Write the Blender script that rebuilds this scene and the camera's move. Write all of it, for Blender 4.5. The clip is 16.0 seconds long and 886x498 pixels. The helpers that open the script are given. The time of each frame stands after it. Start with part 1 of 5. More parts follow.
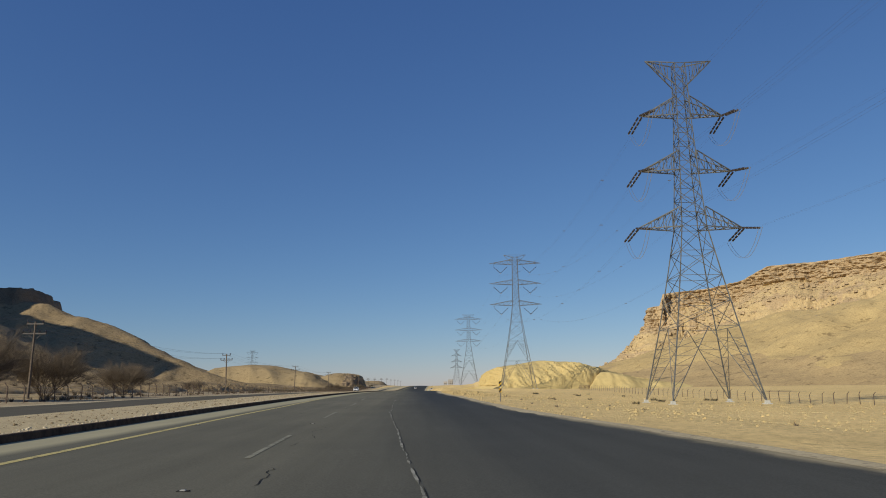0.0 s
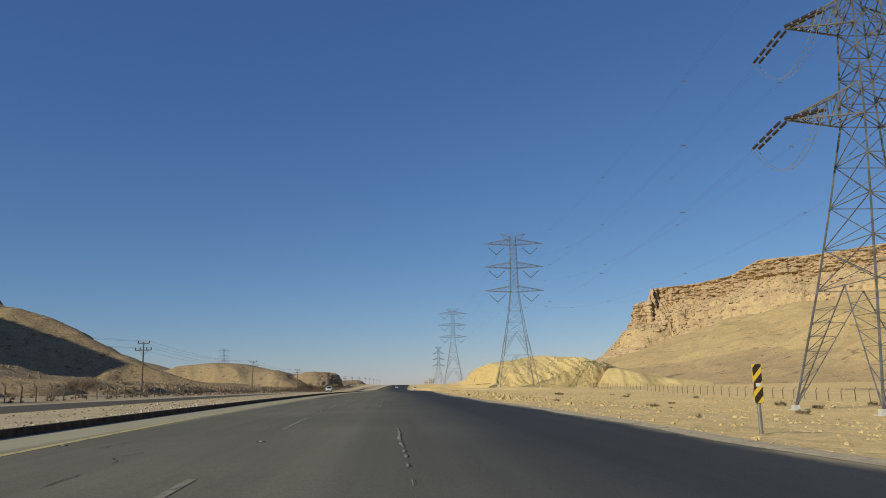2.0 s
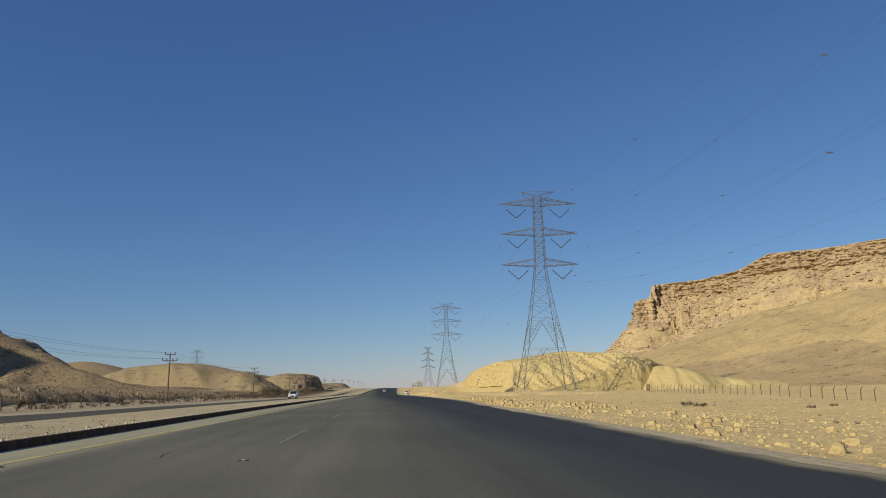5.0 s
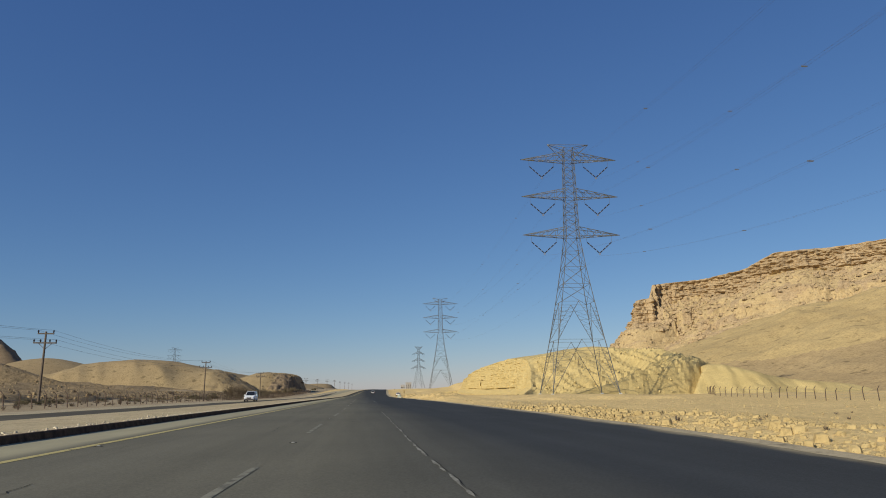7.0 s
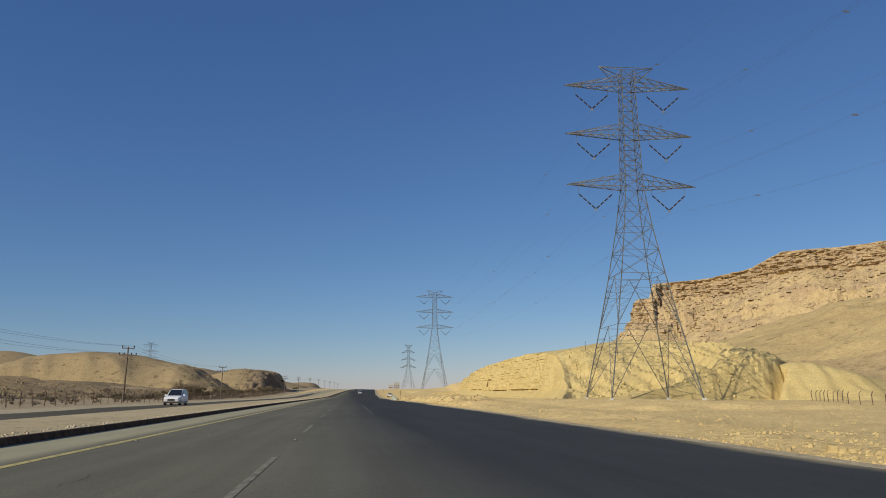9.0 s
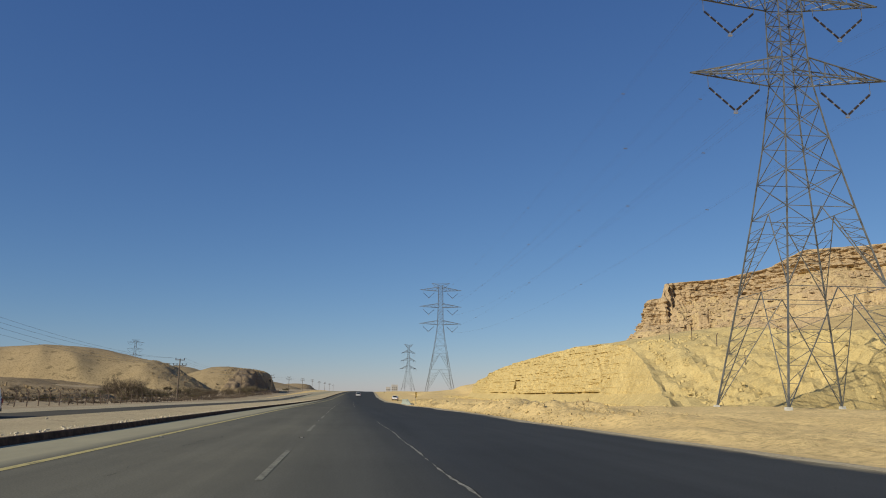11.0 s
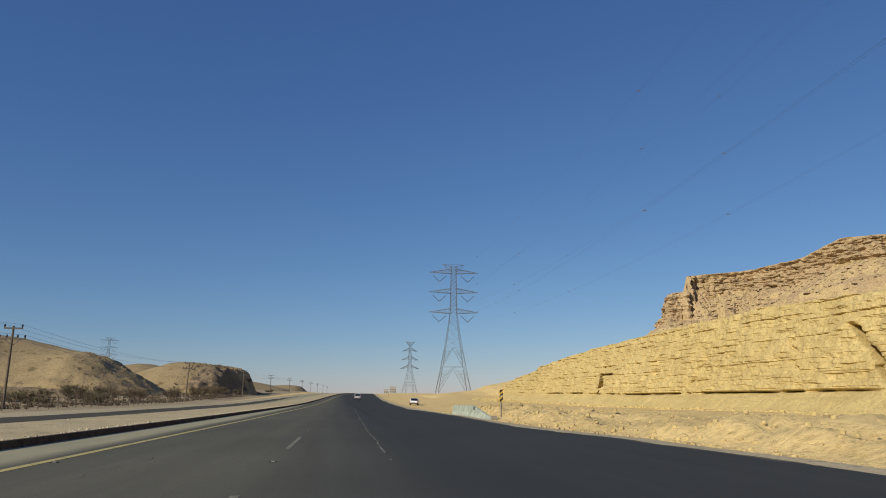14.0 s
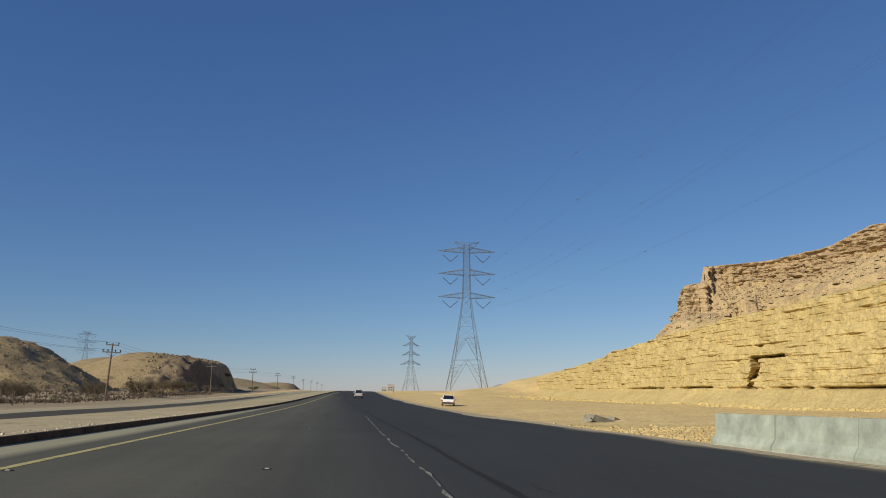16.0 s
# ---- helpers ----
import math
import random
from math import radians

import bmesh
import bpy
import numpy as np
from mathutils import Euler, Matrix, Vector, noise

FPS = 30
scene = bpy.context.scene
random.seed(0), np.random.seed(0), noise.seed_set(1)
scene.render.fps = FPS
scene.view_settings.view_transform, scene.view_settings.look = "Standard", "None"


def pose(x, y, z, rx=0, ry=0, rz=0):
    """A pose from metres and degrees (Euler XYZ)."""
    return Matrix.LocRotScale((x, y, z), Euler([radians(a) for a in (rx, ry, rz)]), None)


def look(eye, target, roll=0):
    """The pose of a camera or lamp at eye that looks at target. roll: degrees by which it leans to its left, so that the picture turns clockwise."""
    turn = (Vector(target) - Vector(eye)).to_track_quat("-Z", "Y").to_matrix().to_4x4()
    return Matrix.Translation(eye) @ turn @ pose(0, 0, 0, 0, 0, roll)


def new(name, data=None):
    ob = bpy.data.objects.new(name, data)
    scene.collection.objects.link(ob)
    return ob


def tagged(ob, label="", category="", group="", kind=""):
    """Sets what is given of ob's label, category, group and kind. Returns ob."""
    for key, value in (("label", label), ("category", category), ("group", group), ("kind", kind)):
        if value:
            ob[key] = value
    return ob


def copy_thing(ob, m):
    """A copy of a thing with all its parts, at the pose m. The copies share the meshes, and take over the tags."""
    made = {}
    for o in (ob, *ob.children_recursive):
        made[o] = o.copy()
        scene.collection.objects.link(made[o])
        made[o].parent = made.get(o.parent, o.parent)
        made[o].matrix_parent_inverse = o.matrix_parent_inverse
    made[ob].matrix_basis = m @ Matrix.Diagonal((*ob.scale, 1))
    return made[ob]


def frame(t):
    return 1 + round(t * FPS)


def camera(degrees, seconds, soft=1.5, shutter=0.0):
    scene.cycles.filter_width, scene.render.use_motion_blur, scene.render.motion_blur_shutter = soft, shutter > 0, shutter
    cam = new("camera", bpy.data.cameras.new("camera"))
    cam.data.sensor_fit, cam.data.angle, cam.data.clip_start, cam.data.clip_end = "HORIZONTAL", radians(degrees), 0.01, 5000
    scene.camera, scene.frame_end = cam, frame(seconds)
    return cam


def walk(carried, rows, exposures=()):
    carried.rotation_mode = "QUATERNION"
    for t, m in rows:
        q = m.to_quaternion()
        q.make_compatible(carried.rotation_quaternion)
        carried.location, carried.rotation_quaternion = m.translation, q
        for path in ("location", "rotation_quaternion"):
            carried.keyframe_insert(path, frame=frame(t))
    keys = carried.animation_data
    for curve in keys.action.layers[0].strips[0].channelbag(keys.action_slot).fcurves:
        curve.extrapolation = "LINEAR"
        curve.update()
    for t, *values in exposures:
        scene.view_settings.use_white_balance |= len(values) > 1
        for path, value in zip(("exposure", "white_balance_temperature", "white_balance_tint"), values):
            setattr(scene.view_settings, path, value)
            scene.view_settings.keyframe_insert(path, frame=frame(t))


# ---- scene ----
cam = camera(62.85, 16.0, 1.0)
PATH = [
    (0.0, 1.680, 0.00, 1.430, -2.605, 10.852, -0.544),
    (0.5, 1.201, 11.37, 1.435, -3.032, 10.845, -0.824),
    (1.0, 0.762, 22.78, 1.455, -3.484, 10.842, -0.884),
    (1.5, 0.456, 34.19, 1.439, -3.883, 10.718, -0.774),
    (2.0, 0.162, 45.57, 1.519, -4.305, 10.755, -0.831),
    (2.5, -0.015, 56.96, 1.638, -4.580, 10.864, -0.622),
    (3.0, -0.152, 68.46, 1.722, -4.842, 10.935, -0.498),
    (3.5, -0.365, 79.78, 1.792, -5.024, 10.862, -0.709),
    (4.0, -0.438, 91.66, 1.841, -5.155, 10.918, -1.037),
    (6.5, -0.416, 150.91, 1.892, -6.068, 11.009, -0.670),
    (7.0, -0.289, 162.60, 1.812, -6.345, 11.102, -0.605),
    (7.5, -0.241, 174.14, 1.880, -6.684, 11.116, -0.462),
    (8.0, -0.169, 185.66, 1.898, -6.981, 11.144, -0.438),
    (8.5, -0.084, 197.37, 1.920, -7.130, 11.135, -0.168),
    (11.0, -0.330, 257.97, 1.812, -7.462, 11.399, 0.639),
    (11.5, -0.278, 270.52, 1.720, -7.649, 11.446, 0.430),
    (12.0, -0.269, 283.13, 1.673, -7.715, 11.469, 0.351),
    (12.5, -0.245, 295.78, 1.644, -7.717, 11.467, 0.479),
    (13.0, -0.197, 308.53, 1.621, -7.878, 11.497, 0.377),
    (13.5, -0.167, 321.36, 1.606, -7.931, 11.606, 0.380),
    (14.0, -0.202, 334.35, 1.610, -7.857, 11.589, 0.499),
    (14.5, -0.160, 347.73, 1.550, -7.885, 11.494, 0.405),
    (15.0, -0.089, 361.32, 1.497, -8.068, 11.487, 0.249),
    (15.5, -0.056, 374.96, 1.417, -8.089, 11.471, 0.333),
    (16.0, -0.132, 388.70, 1.346, -8.210, 11.470, 0.435),
]


def ahead(x, y, z, yaw, pitch):
    """A point one metre ahead of the eye; yaw to the left of +y, pitch upward, in degrees."""
    a, b = radians(yaw), radians(pitch)
    return (x - math.sin(a) * math.cos(b), y + math.cos(a) * math.cos(b), z + math.sin(b))


walk(cam, [(t, look((x, y, z), ahead(x, y, z, yaw, pitch), roll)) for t, x, y, z, yaw, pitch, roll in PATH])


# ---- world ----
SUN_EL, SUN_FROM = 26.5, (-0.79, -0.61)          # the sun stands behind and to the left
world = bpy.data.worlds.new("world")
scene.world = world
world.use_nodes = True
wn = world.node_tree.nodes
sky = wn.new("ShaderNodeTexSky")
sky.sky_type, sky.sun_disc = "NISHITA", False
sky.sun_elevation = radians(SUN_EL)
sky.sun_rotation = math.atan2(SUN_FROM[0], SUN_FROM[1])
sky.altitude, sky.air_density, sky.dust_density, sky.ozone_density = 600, 1.0, 0.2, 3.8
tint = wn.new("ShaderNodeMix")
tint.data_type, tint.blend_type = "RGBA", "MULTIPLY"
tint.inputs[0].default_value = 1.0
tint.inputs[7].default_value = (0.962, 1.074, 1.042, 1)
world.node_tree.links.new(sky.outputs[0], tint.inputs[6])
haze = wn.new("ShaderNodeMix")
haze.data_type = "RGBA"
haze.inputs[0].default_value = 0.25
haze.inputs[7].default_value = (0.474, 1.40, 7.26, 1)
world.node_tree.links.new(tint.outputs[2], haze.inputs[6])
depth = wn.new("ShaderNodeVectorMath")           # deepens the blue overhead, warms the haze low down
depth.operation = "MULTIPLY_ADD"
depth.inputs[1].default_value, depth.inputs[2].default_value = (0.060, 0.0, 0.0), (0.895, 1.02, 1.0)
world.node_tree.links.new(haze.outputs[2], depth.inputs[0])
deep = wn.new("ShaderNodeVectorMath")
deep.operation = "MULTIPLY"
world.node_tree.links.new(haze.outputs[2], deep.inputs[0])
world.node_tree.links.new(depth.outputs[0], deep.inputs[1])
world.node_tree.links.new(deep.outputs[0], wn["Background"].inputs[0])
wn["Background"].inputs[1].default_value = 0.073

sun = new("sun", bpy.data.lights.new("sun", "SUN"))
sun.data.energy, sun.data.angle, sun.data.color = 4.65, radians(0.53), (1.0, 0.93, 0.765)
sun.matrix_world = look((SUN_FROM[0] * 300, SUN_FROM[1] * 300, 300 * math.tan(radians(SUN_EL))), (0, 0, 0))
scene.view_settings.exposure = 0.0


# ---- materials ----
def material(name, rough=0.9, metal=0.0):
    m = bpy.data.materials.new(name)
    m.use_nodes = True
    b = m.node_tree.nodes["Principled BSDF"]
    b.inputs["Roughness"].default_value, b.inputs["Metallic"].default_value = rough, metal
    return m, m.node_tree, b


def node(nt, kind, **values):
    n = nt.nodes.new(kind)
    for key, value in values.items():
        if key in ("operation", "blend_type", "data_type", "wave_type", "bands_direction", "feature", "noise_type", "interpolation"):
            if key == "operation":
                n.operation = value
            elif key == "blend_type":
                n.blend_type = value
            elif key == "data_type":
                n.data_type = value
            elif key == "feature":
                n.feature = value
        else:
            n.inputs[key].default_value = value
    return n


def coords(nt, scale=(1, 1, 1)):
    g = nt.nodes.new("ShaderNodeNewGeometry")
    m = nt.nodes.new("ShaderNodeMapping")
    m.inputs["Scale"].default_value = scale
    nt.links.new(g.outputs["Position"], m.inputs["Vector"])
    return m.outputs[0]


def noise_of(nt, scale, detail=5, rough=0.55, stretch=(1, 1, 1), distort=0.0):
    n = node(nt, "ShaderNodeTexNoise", Scale=scale, Detail=detail, Roughness=rough, Distortion=distort)
    nt.links.new(coords(nt, stretch), n.inputs["Vector"])
    return n.outputs["Fac"]


def ramp(nt, fac, *stops):
    r = nt.nodes.new("ShaderNodeValToRGB")
    while len(r.color_ramp.elements) < len(stops):
        r.color_ramp.elements.new(0.5)
    for e, (p, c) in zip(r.color_ramp.elements, stops):
        e.position = p
        e.color = (*c, 1) if len(c) == 3 else c
    nt.links.new(fac, r.inputs[0])
    return r.outputs[0]


def blend(nt, fac, a, b, kind="MIX"):
    n = nt.nodes.new("ShaderNodeMix")
    n.data_type, n.blend_type = "RGBA", kind
    for value, slot in ((fac, 0), (a, 6), (b, 7)):
        if isinstance(value, (int, float)):
            n.inputs[slot].default_value = value
        elif isinstance(value, tuple):
            n.inputs[slot].default_value = (*value, 1)
        else:
            nt.links.new(value, n.inputs[slot])
    return n.outputs[2]


def bump(nt, b, height, strength=0.5, distance=0.1):
    n = node(nt, "ShaderNodeBump", Strength=strength, Distance=distance)
    nt.links.new(height, n.inputs["Height"])
    nt.links.new(n.outputs[0], b.inputs["Normal"])


def earth(name, low, high, dark, grain=0.6, strata=0.0, bumps=0.6, reach=0.3, speck=0.0, banding=0.4):
    """Sand or rock: large stains, middle mottling, fine grain and, if wanted, level beds."""
    m, nt, b = material(name, 0.95)
    b.inputs["Specular IOR Level"].default_value = 0.15
    big = noise_of(nt, 0.018, 4, 0.6)
    mid = noise_of(nt, 0.22, 6, 0.65)
    fine = noise_of(nt, 3.2 * grain, 6, 0.7)
    c = ramp(nt, big, (0.34, low), (0.68, high))
    c = blend(nt, ramp(nt, mid, (0.42, (0, 0, 0)), (0.75, (0.75, 0.75, 0.75))), c, dark)
    c = blend(nt, 0.72, c, ramp(nt, fine, (0.32, (0.48, 0.45, 0.41)), (0.52, (1.0, 1.0, 1.0)), (0.7, (1.12, 1.12, 1.1))), "MULTIPLY")
    height = fine
    if strata:
        beds = noise_of(nt, 1.0, 7, 0.7, (0.045, 0.045, strata), 0.5)
        c = blend(nt, banding, c, ramp(nt, beds, (0.33, (0.55, 0.48, 0.40)), (0.42, (0.92, 0.9, 0.86)), (0.58, (1.08, 1.05, 1.0)), (0.68, (0.84, 0.80, 0.73))), "MULTIPLY")
        height = blend(nt, 0.5, fine, beds)
    if speck:
        s = noise_of(nt, speck, 3, 0.6)
        c = blend(nt, ramp(nt, s, (0.6, (0, 0, 0)), (0.68, (0.7, 0.7, 0.7))), c, tuple(v * 0.45 for v in dark))
    nt.links.new(c, b.inputs["Base Color"])
    bump(nt, b, height, bumps, reach)
    return m


SAND = earth("sand", (0.71, 0.515, 0.225), (0.78, 0.575, 0.26), (0.59, 0.42, 0.18), 0.8, bumps=0.6, reach=0.2)
LEFT_SAND = earth("brown_gravel", (0.40, 0.31, 0.185), (0.47, 0.37, 0.23), (0.29, 0.22, 0.13), 1.2, bumps=0.8, reach=0.15, speck=0.8)
PALE = earth("median_gravel", (0.50, 0.40, 0.235), (0.57, 0.465, 0.28), (0.41, 0.325, 0.19), 2.4, bumps=0.9, reach=0.07, speck=1.2)
CUT = earth("cut_rock", (0.545, 0.42, 0.182), (0.60, 0.47, 0.215), (0.46, 0.345, 0.142), 1.1, 1.3, 1.0, 0.2, 0.0, 0.22)
BED = earth("mesa_rock", (0.43, 0.315, 0.18), (0.49, 0.362, 0.208), (0.315, 0.224, 0.13), 0.16, 0.42, 1.0, 1.8, 0.10, 0.30)
SLOPE = earth("hill_sand", (0.49, 0.358, 0.162), (0.57, 0.42, 0.19), (0.42, 0.30, 0.138), 0.35, bumps=0.5, reach=0.5, speck=0.2)
FOOT = earth("hill_foot", (0.42, 0.303, 0.15), (0.485, 0.353, 0.175), (0.34, 0.242, 0.123), 0.35, bumps=0.6, reach=0.5, speck=0.25)
SCREE = earth("mesa_scree", (0.465, 0.345, 0.18), (0.52, 0.39, 0.203), (0.385, 0.276, 0.143), 0.2, 0.16, 1.0, 1.4, 0.14, 0.22)
BROWN = earth("brown_slope", (0.31, 0.228, 0.125), (0.365, 0.27, 0.15), (0.225, 0.163, 0.088), 0.3, bumps=0.9, reach=0.7, speck=0.25)
DUST = earth("road_dust", (0.44, 0.365, 0.23), (0.52, 0.43, 0.275), (0.33, 0.275, 0.18), 2.0, bumps=0.6, reach=0.04, speck=2.5)
DUNE = earth("left_hill_sand", (0.335, 0.245, 0.13), (0.385, 0.29, 0.155), (0.27, 0.20, 0.105), 0.5, bumps=0.45, reach=0.3, speck=0.3)
CRAG = earth("crag_rock", (0.22, 0.165, 0.105), (0.28, 0.21, 0.135), (0.15, 0.11, 0.07), 0.6, 0.5, 1.0, 0.6)
DISTANT = earth("distant_rock", (0.30, 0.29, 0.285), (0.34, 0.325, 0.315), (0.26, 0.25, 0.245), 0.2)
PEBBLE = earth("pale_pebble", (0.52, 0.445, 0.31), (0.60, 0.52, 0.375), (0.38, 0.31, 0.21), 2.0, bumps=0.4, reach=0.03)
STONE = earth("stone", (0.45, 0.335, 0.155), (0.56, 0.425, 0.20), (0.30, 0.22, 0.10), 2.0, bumps=0.6, reach=0.05)


def plain(name, colour, rough=0.7, metal=0.0, mottle=0.25, scale=6.0):
    m, nt, b = material(name, rough, metal)
    if rough >= 0.85:
        b.inputs["Specular IOR Level"].default_value = 0.1
    n = noise_of(nt, scale, 5, 0.65)
    c = blend(nt, 1.0, colour, ramp(nt, n, (0.3, (1 - mottle,) * 3), (0.7, (1 + mottle * 0.4,) * 3)), "MULTIPLY")
    nt.links.new(c, b.inputs["Base Color"])
    bump(nt, b, n, 0.2, 0.01)
    return m


STEEL = plain("galvanised_steel", (0.145, 0.145, 0.135), 0.55, 0.15, 0.6, 1.2)
FITTING = plain("insulator_glaze", (0.035, 0.028, 0.028), 0.25)
LINK = plain("bright_fitting", (0.55, 0.56, 0.56), 0.35, 0.8)
CONCRETE = plain("concrete", (0.50, 0.485, 0.43), 0.9, 0, 0.3, 3.0)
GREENISH = plain("weathered_barrier_concrete", (0.39, 0.425, 0.35), 0.88, 0, 0.4, 1.3)
DARKPATCH = plain("broken_concrete", (0.12, 0.13, 0.125), 0.95, 0, 0.5, 9.0)
GREYSLAB = plain("broken_grey_slab", (0.27, 0.245, 0.19), 0.95, 0, 0.45, 4.0)
KERB = plain("dark_kerb", (0.105, 0.066, 0.04), 0.95, 0, 0.6, 2.5)
POLE = plain("weathered_pole", (0.16, 0.125, 0.095), 0.9, 0, 0.4, 4.0)
CROSS = plain("dark_crossarm", (0.10, 0.085, 0.075), 0.8, 0, 0.4, 5.0)
WIRE = plain("wire", (0.16, 0.16, 0.17), 0.6, 0.4, 0.1)
RUST = plain("rusty_post", (0.14, 0.10, 0.075), 0.85, 0.2, 0.5, 5.0)
TWIG = plain("dry_twig", (0.175, 0.135, 0.095), 0.95, 0, 0.5, 3.0)
LEAF = plain("dull_leaf", (0.145, 0.125, 0.07), 0.95, 0, 0.5, 3.0)
POST = plain("grey_post", (0.20, 0.185, 0.16), 0.6, 0.3, 0.35, 6.0)
BLACK = plain("black_paint", (0.026, 0.015, 0.012), 0.6)
YELLOW = plain("sign_yellow", (0.68, 0.44, 0.04), 0.55, 0, 0.15)
WHITE = plain("white_car_paint", (0.78, 0.78, 0.77), 0.3, 0, 0.05)
SILVER = plain("silver_car_paint", (0.46, 0.455, 0.44), 0.35, 0.2, 0.05)
GLASS = plain("dark_glass", (0.015, 0.017, 0.02), 0.08, 0, 0.05)
RUBBER = plain("tyre_rubber", (0.02, 0.02, 0.02), 0.9)
LAMP = plain("lamp_red", (0.35, 0.02, 0.015), 0.3)
PLATE = plain("plate_white", (0.6, 0.6, 0.58), 0.5)
WALLS = plain("building_plaster", (0.40, 0.375, 0.345), 0.9, 0, 0.2, 0.3)


def asphalt(name, left, right, split, dusty, fringe=False):
    """Worn asphalt; across x the old grey lane gives way to the darker resurfaced one."""
    m, nt, b = material(name, 0.92)
    b.inputs["Specular IOR Level"].default_value = 0.08
    g = nt.nodes.new("ShaderNodeNewGeometry")
    sep = nt.nodes.new("ShaderNodeSeparateXYZ")
    nt.links.new(g.outputs["Position"], sep.inputs[0])
    wob = noise_of(nt, 0.15, 3, 0.5, (1, 0.1, 1))
    add = node(nt, "ShaderNodeMath", operation="MULTIPLY_ADD")
    add.inputs[1].default_value = 1.2
    nt.links.new(wob, add.inputs[0])
    # further along the dark surfacing reaches across to the middle lane
    wide = nt.nodes.new("ShaderNodeMapRange")
    wide.inputs[1].default_value, wide.inputs[2].default_value = 200.0, 262.0
    wide.inputs[3].default_value, wide.inputs[4].default_value = 0.0, 1.6
    nt.links.new(sep.outputs[1], wide.inputs[0])
    shifted = node(nt, "ShaderNodeMath", operation="ADD")
    nt.links.new(sep.outputs[0], shifted.inputs[0])
    nt.links.new(wide.outputs[0], shifted.inputs[1])
    nt.links.new(sep.outputs[0], add.inputs[2])
    cross = node(nt, "ShaderNodeMath", operation="MULTIPLY_ADD")
    cross.inputs[1].default_value = 1.2
    nt.links.new(wob, cross.inputs[0])
    nt.links.new(shifted.outputs[0], cross.inputs[2])
    rng = nt.nodes.new("ShaderNodeMapRange")
    rng.inputs[1].default_value, rng.inputs[2].default_value = split
    nt.links.new(cross.outputs[0], rng.inputs[0])
    c = blend(nt, rng.outputs[0], left, right)
    # an even grey is mixed in over the first sixty metres
    start_tone = nt.nodes.new("ShaderNodeMapRange")
    start_tone.inputs[1].default_value, start_tone.inputs[2].default_value = 12.0, 60.0
    start_tone.inputs[3].default_value, start_tone.inputs[4].default_value = 0.45, 0.0
    nt.links.new(sep.outputs[1], start_tone.inputs[0])
    c = blend(nt, start_tone.outputs[0], c, (0.098, 0.094, 0.074))
    streak = noise_of(nt, 1.1, 5, 0.6, (1, 0.04, 1))
    grain = noise_of(nt, 28.0, 4, 0.7)
    patch = noise_of(nt, 0.12, 5, 0.6)
    c = blend(nt, 0.45, c, ramp(nt, streak, (0.3, (0.7, 0.7, 0.7)), (0.7, (1.2, 1.2, 1.2))), "MULTIPLY")
    c = blend(nt, 0.5, c, ramp(nt, patch, (0.3, (0.8, 0.8, 0.8)), (0.7, (1.2, 1.18, 1.14))), "MULTIPLY")
    c = blend(nt, 0.6, c, ramp(nt, grain, (0.3, (0.55, 0.55, 0.55)), (0.7, (1.3, 1.3, 1.3))), "MULTIPLY")
    # a darker tone further along
    farther = nt.nodes.new("ShaderNodeMapRange")
    farther.inputs[1].default_value, farther.inputs[2].default_value = 290.0, 370.0
    farther.inputs[3].default_value, farther.inputs[4].default_value = 0.0, 0.38
    nt.links.new(sep.outputs[1], farther.inputs[0])
    c = blend(nt, farther.outputs[0], c, (0.05, 0.05, 0.045))
    # blown sand thickens towards the broken edge
    if fringe:
        at = nt.nodes.new("ShaderNodeAttribute")
        at.attribute_name = "inset"
        near = nt.nodes.new("ShaderNodeMapRange")
        near.interpolation_type = "SMOOTHERSTEP"
        near.inputs[1].default_value, near.inputs[2].default_value = 0.75, -0.1
        jag = node(nt, "ShaderNodeMath", operation="MULTIPLY_ADD")
        jag.inputs[1].default_value = 1.3
        nt.links.new(noise_of(nt, 0.8, 5, 0.65, (1, 0.3, 1)), jag.inputs[0])
        nt.links.new(at.outputs["Fac"], jag.inputs[2])
        less = node(nt, "ShaderNodeMath", operation="SUBTRACT")
        less.inputs[1].default_value = 0.6
        nt.links.new(jag.outputs[0], less.inputs[0])
        nt.links.new(less.outputs[0], near.inputs[0])
        c = blend(nt, near.outputs[0], c, (0.30, 0.255, 0.165))
    for lo, hi in dusty:
        d = nt.nodes.new("ShaderNodeMapRange")
        d.inputs[1].default_value, d.inputs[2].default_value = lo, hi
        nt.links.new(add.outputs[0], d.inputs[0])
        p = node(nt, "ShaderNodeMath", operation="MULTIPLY")
        nt.links.new(d.outputs[0], p.inputs[0])
        nt.links.new(ramp(nt, noise_of(nt, 0.9, 5, 0.65, (1, 0.25, 1)), (0.3, (0.75, 0.75, 0.75)), (0.65, (1, 1, 1))), p.inputs[1])
        c = blend(nt, p.outputs[0], c, (0.36, 0.325, 0.21))
    nt.links.new(c, b.inputs["Base Color"])
    bump(nt, b, grain, 0.35, 0.01)
    return m


ROAD = asphalt("asphalt", (0.150, 0.141, 0.106), (0.049, 0.053, 0.055), (-0.5, 4.2), ((-6.15, -6.85),), True)
ROAD2 = asphalt("old_asphalt", (0.102, 0.091, 0.068), (0.102, 0.091, 0.068), (0, 1), ((-26.0, -28.0), (-16.4, -15.7)))


def paint(name, colour, wear):
    m, nt, b = material(name, 0.9)
    b.inputs["Specular IOR Level"].default_value = 0.1
    n = noise_of(nt, 5.0, 6, 0.7, (1, 0.5, 1))
    c = blend(nt, ramp(nt, n, (wear - 0.08, (1, 1, 1)), (wear + 0.1, (0, 0, 0))), colour, (0.112, 0.106, 0.082))
    nt.links.new(c, b.inputs["Base Color"])
    return m


